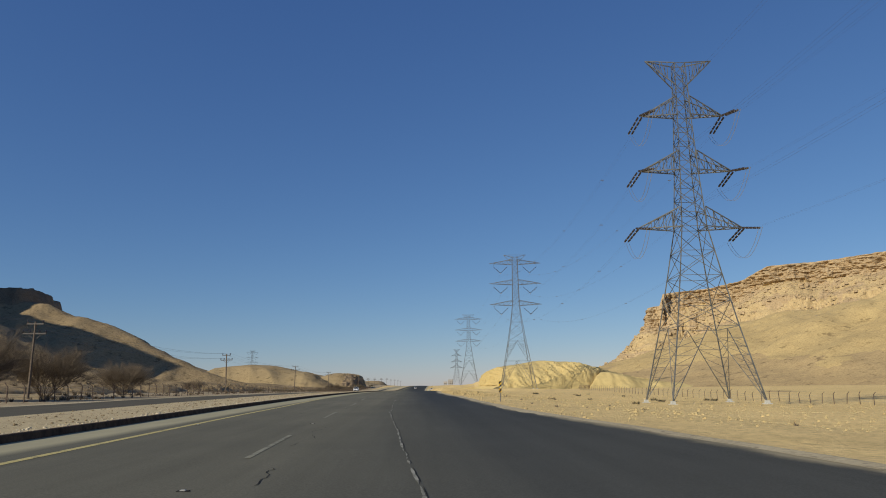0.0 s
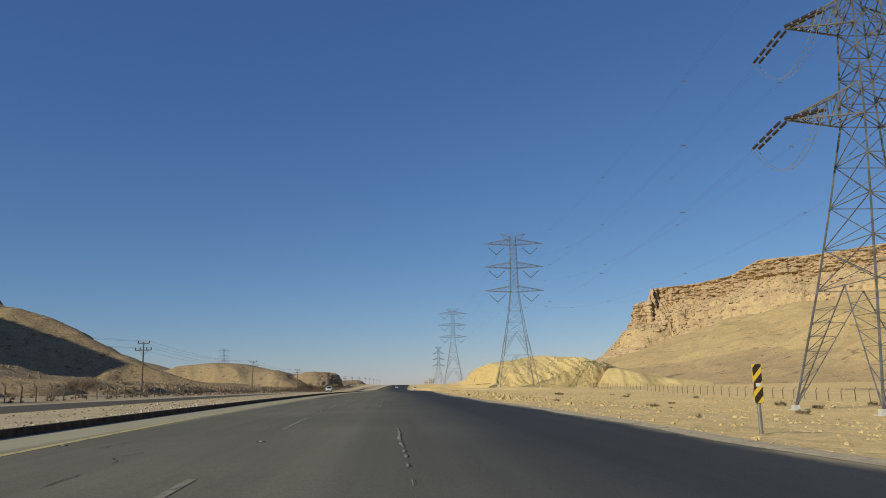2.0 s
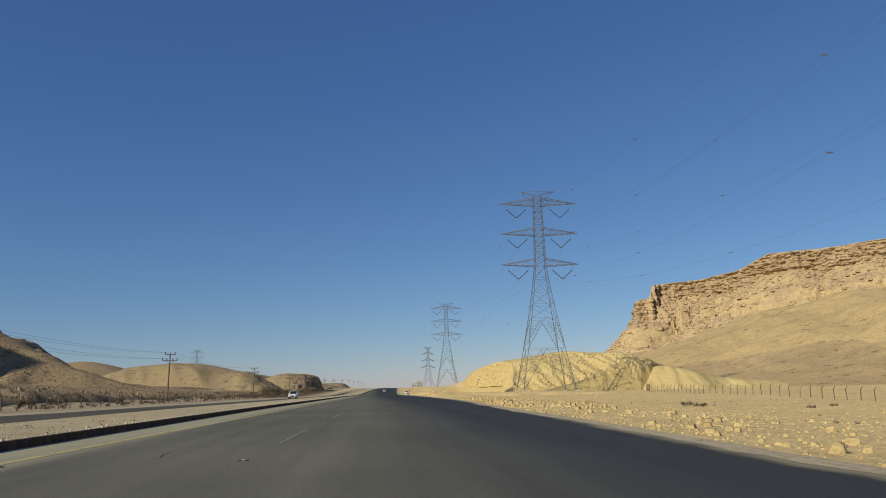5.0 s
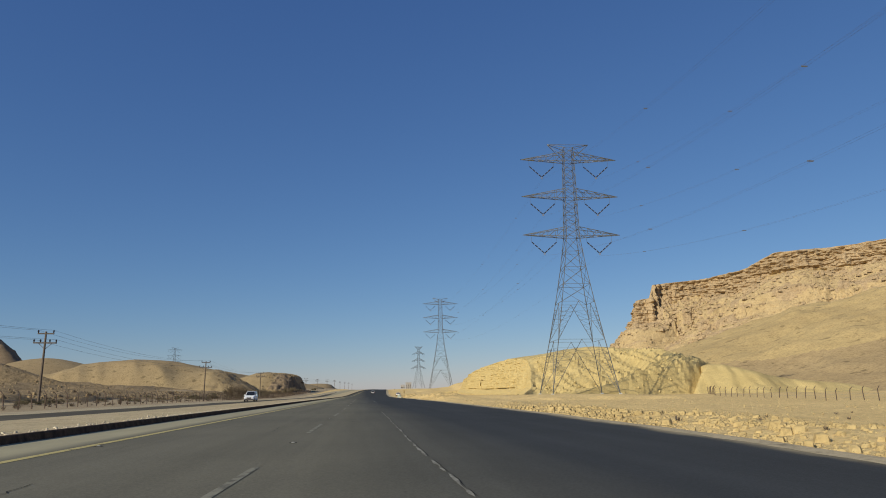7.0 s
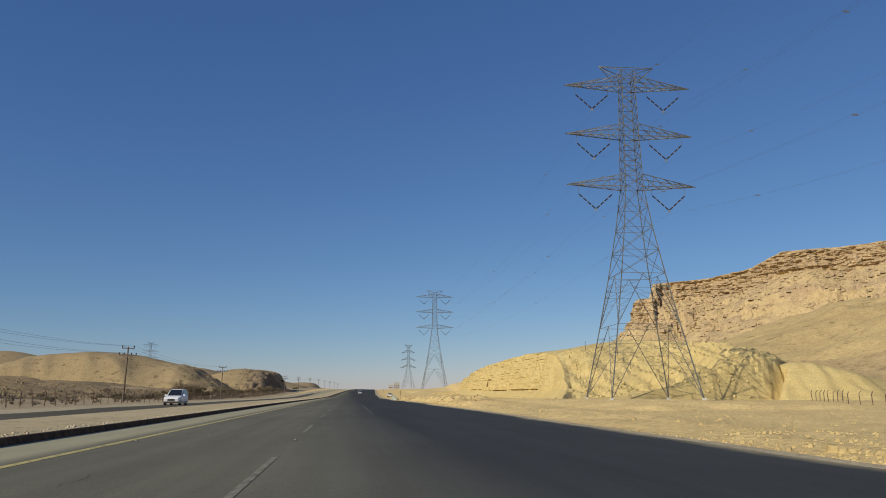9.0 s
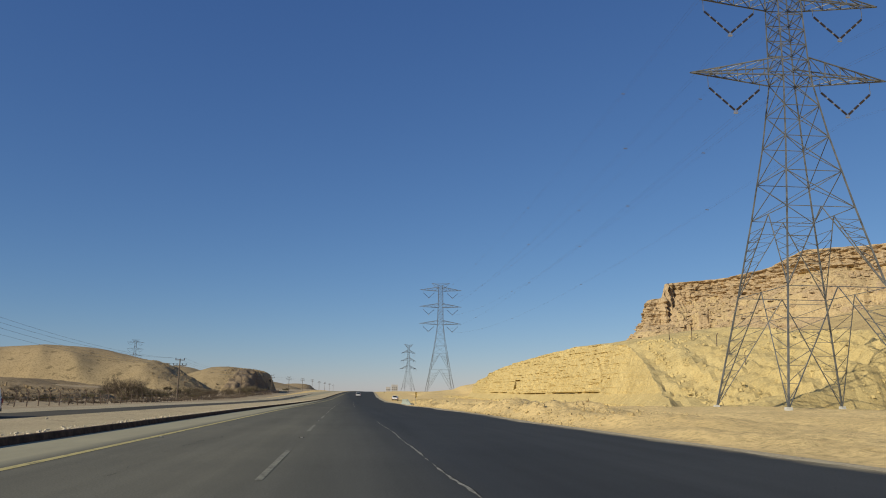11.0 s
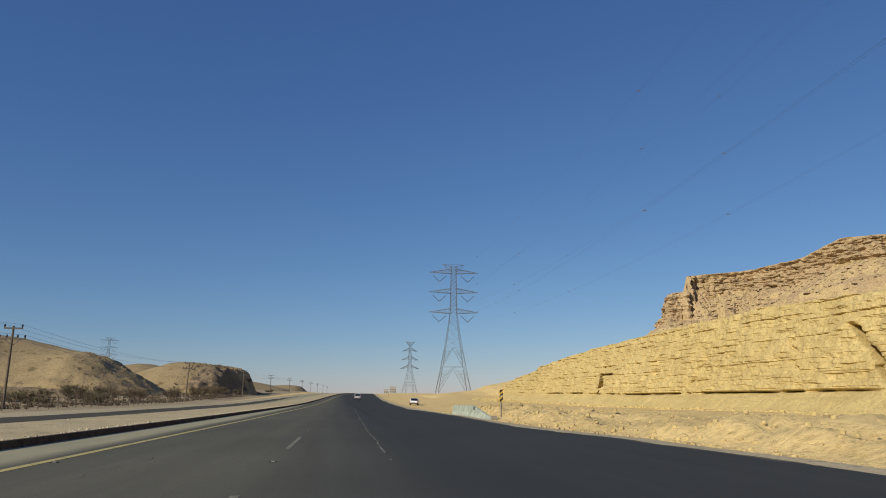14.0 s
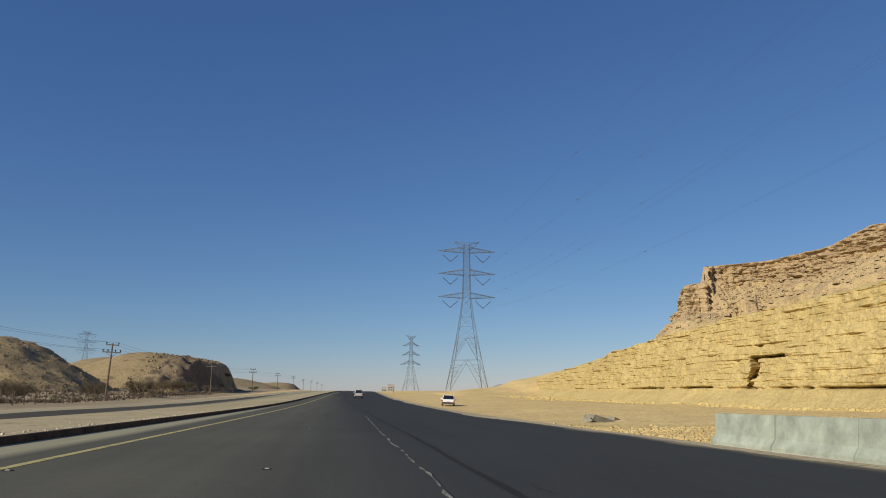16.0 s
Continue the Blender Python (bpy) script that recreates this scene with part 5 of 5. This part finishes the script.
def car(name, label, paint_, tall, long_, wide, boxy):
    root = thing(name, label, "car", "cars")
    w = wide / 2
    zb, zm = 0.28, 0.28 + (tall - 0.28) * 0.52
    s = Shape()
    # body: stations along the length, each a rounded section
    st = [(0.0, 0.86, zb + 0.1, zm - 0.12), (0.12, 0.97, zb, zm), (0.5, 1.0, zb - 0.03, zm + 0.03), (long_ * 0.5, 1.0, zb - 0.03, zm + 0.02), (long_ * 0.72, 1.0, zb - 0.03, zm - 0.02), (long_ - 0.4, 0.97, zb, zm - 0.14), (long_, 0.84, zb + 0.1, zm - 0.3)]
    sec = [(-0.92, 0), (-1, 0.25), (-1, 0.75), (-0.93, 1), (0.93, 1), (1, 0.75), (1, 0.25), (0.92, 0)]
    m = len(sec)
    for y, k, z0, z1 in st:
        s.v += [(px * w * k, y, z0 + pz * (z1 - z0)) for px, pz in sec]
    for n in range(len(st) - 1):
        s.f += [(n * m + i, n * m + (i + 1) % m, (n + 1) * m + (i + 1) % m, (n + 1) * m + i) for i in range(m)]
    s.f += [tuple(range(m - 1, -1, -1)), tuple(range((len(st) - 1) * m, len(st) * m))]
    part("body", s, paint_, root)
    rear, front = (0.25, 0.62) if boxy else (0.75, 0.60)
    y0, y1 = 0.12 if boxy else 0.45, long_ * 0.70
    c = Shape()
    a, t0, t1 = w * 0.94, y0 + rear * (0.35 if boxy else 1.0), long_ * 0.47
    # cabin: a rounded section drawn from the rear window's foot over the roof to the windscreen's foot
    arch = [(-1, 0), (-0.90, 0.72), (-0.82, 0.94), (-0.66, 1), (0.66, 1), (0.82, 0.94), (0.90, 0.72), (1, 0)]
    spans = [(y0, 0.0), (t0, 0.97), (t0 + 0.25, 1.0), ((t0 + t1) / 2, 1.02), (t1 - 0.2, 1.0), (t1, 0.97), (y1, 0.0)]
    for y, k in spans:
        c.v += [(px * a, y, zm - 0.04 + pz * k * (tall - zm + 0.04)) for px, pz in arch]
    for n in range(len(spans) - 1):
        c.f += [(n * 8 + i, n * 8 + i + 1, n * 8 + i + 9, n * 8 + i + 8) for i in range(7)]
    corner = [(-a, y0, zm - 0.02), (a, y0, zm - 0.02), (a, y1, zm - 0.05), (-a, y1, zm - 0.05), (-a * 0.84, t0, tall), (a * 0.84, t0, tall), (a * 0.84, t1, tall), (-a * 0.84, t1, tall)]
    part("cabin", c, paint_, root)

    def pane(name_, quad, off):
        p = Shape()
        q = [Vector(corner[i]) for i in quad]
        mid = sum(q, Vector()) / 4
        nrm = (q[1] - q[0]).cross(q[2] - q[0]).normalized()
        p.v = [tuple(mid + (v - mid) * 0.86 + nrm * off) for v in q]
        p.f = [(0, 1, 2, 3)]
        part(name_, p, GLASS, root, "dark tinted window")

    pane("rear_window", (0, 1, 5, 4), 0.012)
    pane("windscreen", (2, 3, 7, 6), 0.012)
    pane("side_window", (1, 2, 6, 5), 0.035)
    pane("side_window", (3, 0, 4, 7), 0.035)
    for sd in (-1, 1):
        part("tail_lamp", Shape().box(sd * w * 0.9 - 0.11, -0.01, zm - 0.32, sd * w * 0.9 + 0.06, 0.1, zm - 0.08), LAMP, root, "red tail lamp")
        part("head_lamp", Shape().box(sd * w * 0.66 - 0.17, long_ - 0.14, zm - 0.52, sd * w * 0.66 + 0.17, long_ + 0.015, zm - 0.36, 0.02), LINK, root, "clear head lamp")
        part("mirror", Shape().box(sd * (w + 0.1) - 0.1, long_ * 0.62, zm, sd * (w + 0.1) + 0.1, long_ * 0.62 + 0.12, zm + 0.16, 0.02), paint_, root)
        for y in (0.75, long_ - 0.8):
            wheel(root, sd * (w - 0.12), y, 0.34)
    part("front_bumper", Shape().box(-w * 0.88, long_ - 0.12, zb - 0.02, w * 0.88, long_ + 0.08, zb + 0.2, 0.02), BLACK, root, "dark front bumper")
    part("grille", Shape().box(-w * 0.44, long_ - 0.1, zb + 0.24, w * 0.44, long_ + 0.03, zm - 0.34, 0.01), BLACK, root, "dark grille")
    part("roof_rail", Shape().strut((-w * 0.74, t0 + 0.2, tall + 0.03), (-w * 0.74, t1 - 0.1, tall + 0.03), 0.05).strut((w * 0.74, t0 + 0.2, tall + 0.03), (w * 0.74, t1 - 0.1, tall + 0.03), 0.05), BLACK, root) if boxy else None
    part("bumper", Shape().box(-w * 0.95, -0.09, zb + 0.02, w * 0.95, 0.12, zb + 0.24, 0.02), BLACK, root, "dark bumper")
    part("number_plate", Shape().box(-0.25, -0.035, zm - 0.34, 0.25, 0.0, zm - 0.22), PLATE, root, "plain pale plate")
    return root


suv = car("suv", "silver grey sport utility car driving on the asphalt", SILVER, 1.85, 4.7, 1.9, True)
suv.matrix_basis = pose(5.2, 560.0, float(level(560)) + 0.0, 0.6, 0, -1.0)
sedan = car("sedan", "white saloon car parked on the sandy verge", WHITE, 1.45, 4.6, 1.82, False)
sedan.matrix_basis = pose(15.2, 489.0, float(ground(15.2, 491)) + 0.02, 0, 2, -9)

oncoming = car("suv", "white sport utility car coming along the opposite road", WHITE, 1.85, 4.7, 1.9, True)
oncoming.matrix_basis = pose(-20.5, 303.0, float(level(303)) + 0.02, 0, 0, 180)

# ---- far buildings ----
for x, y, w, d, h in ((83, 1500, 10, 12, 13.0), (73, 1510, 7, 10, 9.5)):
    root = thing("building", "plain distant brownish block building", "building", "far buildings", at=(x, y, float(ground(x, y)) - 0.3))
    part("wall", Shape().box(-w / 2, 0, 0, w / 2, d, h), WALLS, root)
    part("parapet", Shape().box(-w / 2 - 0.2, -0.2, h, w / 2 + 0.2, d + 0.2, h + 0.7), WALLS, root)
    for k in range(int(h / 3.4)):
        for i in range(3):
            cx = -w / 2 + (i + 0.5) * w / 3
            part("window", Shape().box(cx - 0.8, -0.06, k * 3.4 + 1.2, cx + 0.8, 0.05, k * 3.4 + 2.7), GLASS, root)


# ---- shrubs ----
def shrub_mesh(name, seed, tall, wide, stems, twigs, leafy):
    """A dry desert bush: stems fan out from the ground and split into fine twigs."""
    rng = random.Random(seed)
    wood, fine = Shape(), Shape()

    def grow(s, p, d, length, r, depth):
        segs = 3
        for k in range(segs):
            q = p + d * (length / segs)
            s.strut(p, q, r * (1 - 0.22 * k), r * (1 - 0.22 * (k + 1)), 3)
            p = q
            d = (d + Vector((rng.uniform(-1, 1), rng.uniform(-1, 1), rng.uniform(-0.35, 0.55))) * 0.28).normalized()
            if depth > 0 and k > 0:
                for _ in range(twigs):
                    e = (d + Vector((rng.uniform(-1, 1), rng.uniform(-1, 1), rng.uniform(-0.5, 0.6))) * 0.75).normalized()
                    grow(wood if depth > 1 else fine, p, e, length * rng.uniform(0.45, 0.75), r * 0.48, depth - 1)

    for k in range(stems):
        a = 2 * math.pi * (k + rng.random()) / stems
        d = Vector((math.cos(a) * wide * rng.uniform(0.5, 1.0), math.sin(a) * wide * rng.uniform(0.5, 1.0), tall)).normalized()
        grow(wood, Vector((0.12 * math.cos(a), 0.12 * math.sin(a), -0.1)), d, math.hypot(tall, wide) * rng.uniform(0.42, 0.56), 0.06 * tall / 2.4, 3)
    leaves = Shape()
    if leafy:
        for _ in range(leafy):
            q = fine.v[rng.randrange(len(fine.v))]
            c = Vector(q) + Vector((rng.gauss(0, 0.1), rng.gauss(0, 0.1), rng.gauss(0, 0.1)))
            u = Vector((rng.uniform(-1, 1), rng.uniform(-1, 1), rng.uniform(-1, 1))).normalized() * rng.uniform(0.05, 0.11)
            v = u.orthogonal().normalized() * 0.05
            j = len(leaves.v)
            leaves.v += [tuple(c - u), tuple(c + v), tuple(c + u), tuple(c - v)]
            leaves.f.append((j, j + 1, j + 2, j + 3))
    return wood.mesh(name + "_wood", TWIG), fine.mesh(name + "_twigs", TWIG), leaves.mesh(name + "_leaves", LEAF) if leafy else None


KINDS = [shrub_mesh("bush", s, t, w, n, k, l) for s, t, w, n, k, l in ((1, 3.0, 3.0, 11, 4, 0), (2, 2.2, 2.4, 9, 4, 1500), (3, 1.4, 1.6, 8, 4, 1500), (4, 3.0, 3.4, 12, 4, 900), (5, 0.9, 1.3, 7, 4, 700), (6, 2.6, 3.4, 27, 4, 0))]


def shrub(kind, x, y, size, turn, label="dry leafless desert bush with fanning grey-brown twigs", z=None):
    root = thing("bush", label, "bush", "desert bushes", at=(x, y, float(LAND(x, y)) - 0.05 if z is None else z), turn=turn)
    root.scale = (size, size, size)
    wood, fine, leaves = KINDS[kind]
    part("trunk", wood, None, root)
    part("crown", fine, None, root, "fine dry twigs")
    if leaves:
        part("foliage", leaves, None, root, "sparse dull olive leaves")
    return root


rng = random.Random(11)
for k, x, y, s in ((5, -41.8, 90, 1.45), (5, -41.5, 112.5, 1.15), (5, -41.0, 72.5, 1.6), (0, -42, 150, 0.7), (3, -38.5, 394, 1.1)):
    shrub(k, x, y, s, rng.uniform(0, 360), "large dry leafless bush with fanning twigs behind the fence")
for k, x, y, s in ((3, -39.5, 486, 0.85), (1, -42, 494, 1.2), (1, -37.8, 512, 0.9), (3, -40.5, 522, 0.95), (1, -37, 536, 1.4), (3, -40.5, 470, 1.0), (1, -37.5, 455, 0.9), (1, -43, 462, 1.3), (3, -38, 556, 1.1), (1, -40, 578, 1.5), (1, -42, 606, 1.4)):
    shrub(k, x, y, s * 0.8, rng.uniform(0, 360), "dark brown spreading desert bush behind the fence")
for n in range(66):
    y = rng.choice((rng.uniform(130, 330), rng.uniform(330, 480), rng.uniform(330, 480), rng.uniform(440, 760)))
    x = -rng.uniform(36.5, 47 if y < 400 else (54 if y < 520 else 43))
    small = y < 400
    shrub(rng.choice((1, 2, 4, 2, 4)) if not small else rng.choice((2, 4, 4)), x, y, rng.uniform(0.5, 1.15) * (0.6 if small else 0.9), rng.uniform(0, 360), "low dark desert shrub beside the fence" if small else "dark scrubby desert bush behind the fence")
for n in range(14):
    y = rng.uniform(85, 225)
    x = float(right_edge(y)) + rng.uniform(10, 45)
    shrub(4, x, y, rng.uniform(0.25, 0.5), rng.uniform(0, 360), "tiny dry tuft of desert scrub on the sand")


# ---- stones ----
def scatter(name, label, count, place, sizes, mat, seed, few=3.0):
    rng_ = random.Random(seed)
    s = Shape()
    spots = [place(rng_) for _ in range(count)]
    floor_z = LAND([p[0] for p in spots], [p[1] for p in spots])
    for (x, y), z in zip(spots, floor_z.tolist()):
        r = sizes[0] * (sizes[1] / sizes[0]) ** (rng_.random() ** few)
        s.blob((x, y, z + r * 0.05), r, rng_, rng_.uniform(0.7, 1.15))
    return tagged(new(name, s.mesh(name, mat)), label, "stones", kind="stuff")


def on_verge(r):
    y = r.choice((r.uniform(30, 238), r.uniform(100, 238), r.uniform(170, 238), r.uniform(400, 424)))
    return float(right_edge(y)) + (2.4 if 388 < y < 412 else 0.7) + 20 * r.random() ** 1.3, y


scatter("verge_rubble", "broken pale stones and rubble strewn along the road verge", 15000, on_verge, (0.022, 0.11), STONE, 5, 2.3)
scatter("median_pebbles", "small pale stones on the median gravel, thickest beside the kerb", 8000, lambda r: (lambda y: (float(bend(y)) - 9.55 - (6.2 * r.random() ** 2 if r.random() < (0.3 if y < 130 else 0.1) else 0.9 * r.random() ** 1.4), y))(r.uniform(4, 470)), (0.02, 0.075), PEBBLE, 6)
scatter("median_clods", "dull brown clods and grit on the median gravel", 2200, lambda r: (lambda y: (float(bend(y)) - 9.6 - 6.2 * r.random(), y))(r.uniform(4, 150)), (0.02, 0.075), BROWN, 17)
scatter("slope_rubble", "yellow rubble in the gullies of the cut hill's south slope", 2200, lambda r: (lambda t: (46.5 + 4.5 * t + 2.2 * abs(r.gauss(0, 1)) + (36 * r.random() if r.random() < 0.45 else 0), 352 + 33 * t + r.gauss(0, 1.2)))(r.random()), (0.08, 0.42), CUT, 14)
def on_spoil(r):
    y = r.choice((r.uniform(165, 226), r.uniform(295, 385), r.uniform(295, 385), r.uniform(385, 425), r.gauss(412, 6)))
    return float(right_edge(y)) + (2.4 if 388 < y < 412 else 0.8) + 7.5 * r.random() ** 1.5, y


scatter("road_side_spoil", "heaps of broken golden rock tipped beside the road", 9500, on_spoil, (0.025, 0.16), STONE, 15, 2.6)
def on_band(r):
    """Clumps along the road with bare sand between them."""
    while True:
        y = r.choice((r.uniform(95, 226), r.uniform(165, 228)))
        x = float(right_edge(y)) + 2.2 + 8.5 * r.random() ** 1.2
        if float(fbm(np.array(x), np.array(y), 3.2, 3, 37)) > 0.5 * (r.random() - 0.45):
            return x, y


scatter("tipped_rock", "broken tan rock tipped in a band along the road", 1900, on_band, (0.05, 0.30), STONE, 16, 2.3)
scatter("cut_foot_rubble", "fallen yellow rock below the cut face", 3800, lambda r: (lambda y: (float(cut_base(y)) - 2.5 + 3.2 * r.random() - (9 * r.random() ** 2 if y > 520 else 0), y))(r.choice((r.uniform(342, 540), r.uniform(342, 540), r.uniform(510, 600)))), (0.06, 0.42), CUT, 7)
scatter("sand_stones", "scattered stones on the open sand", 9000, lambda r: (r.uniform(14, 75), r.choice((r.uniform(40, 270), r.uniform(40, 190)))), (0.03, 0.19), STONE, 8)
scatter("hill_end_rubble", "brown rubble covering the end of the round hill", 6500, lambda r: (lambda y: (-57 - 20 * r.random() ** 1.4 - 0.42 * max(y - 572, 0), y))(r.uniform(548, 640)), (0.07, 0.28), BROWN, 9)
scatter("bluff_rubble", "fallen brown rocks round the bluff", 2200, lambda r: (r.uniform(-58, -45), r.uniform(606, 715)), (0.10, 0.55), BROWN, 10)
scatter("left_stones", "brown stones strewn at the foot of the dark mesa", 11000, lambda r: (-48 - 75 * r.random(), r.uniform(110, 460)), (0.05, 0.42), BROWN, 12)
scatter("road_grit", "small loose grit on the asphalt edge", 500, lambda r: (lambda y: (float(right_edge(y)) - 1.4 * r.random() ** 2, y))(r.uniform(5, 430)), (0.02, 0.06), STONE, 13)


def scrub(name, label, count, place, seed, grow_=1.0):
    """Ankle-high dry scrub: clumps of short stiff blades."""
    rng_ = random.Random(seed)
    s = Shape()
    spots = [place(rng_) for _ in range(count)]
    floor_z = LAND([p[0] for p in spots], [p[1] for p in spots])
    for (x, y), z in zip(spots, floor_z.tolist()):
        size = rng_.uniform(0.2, 0.65) * grow_
        for _ in range(16):
            a = rng_.uniform(0, 2 * math.pi)
            r = rng_.random() * size * 0.5
            tip = Vector((x + math.cos(a) * (r + size * 0.5), y + math.sin(a) * (r + size * 0.5), z + size * rng_.uniform(0.4, 1.0)))
            foot_ = Vector((x + math.cos(a) * r, y + math.sin(a) * r, z - 0.03))
            side_ = Vector((-math.sin(a), math.cos(a), 0)) * size * 0.12
            j = len(s.v)
            s.v += [tuple(foot_ - side_), tuple(foot_ + side_), tuple(tip)]
            s.f.append((j, j + 1, j + 2))
    return tagged(new(name, s.mesh(name, [TWIG])), label, "scrub", kind="stuff")


scrub("low_scrub", "low dark dry scrub growing behind the fence", 3000, lambda r: (-34.5 - 26 * r.random() ** 1.6, r.choice((r.uniform(40, 720), r.uniform(360, 620)))), 21)
scrub("sand_tufts", "sparse dry tufts on the sand", 110, lambda r: (lambda y: (float(right_edge(y)) + 3 + 50 * r.random(), y))(r.uniform(20, 230)), 22, 0.45)
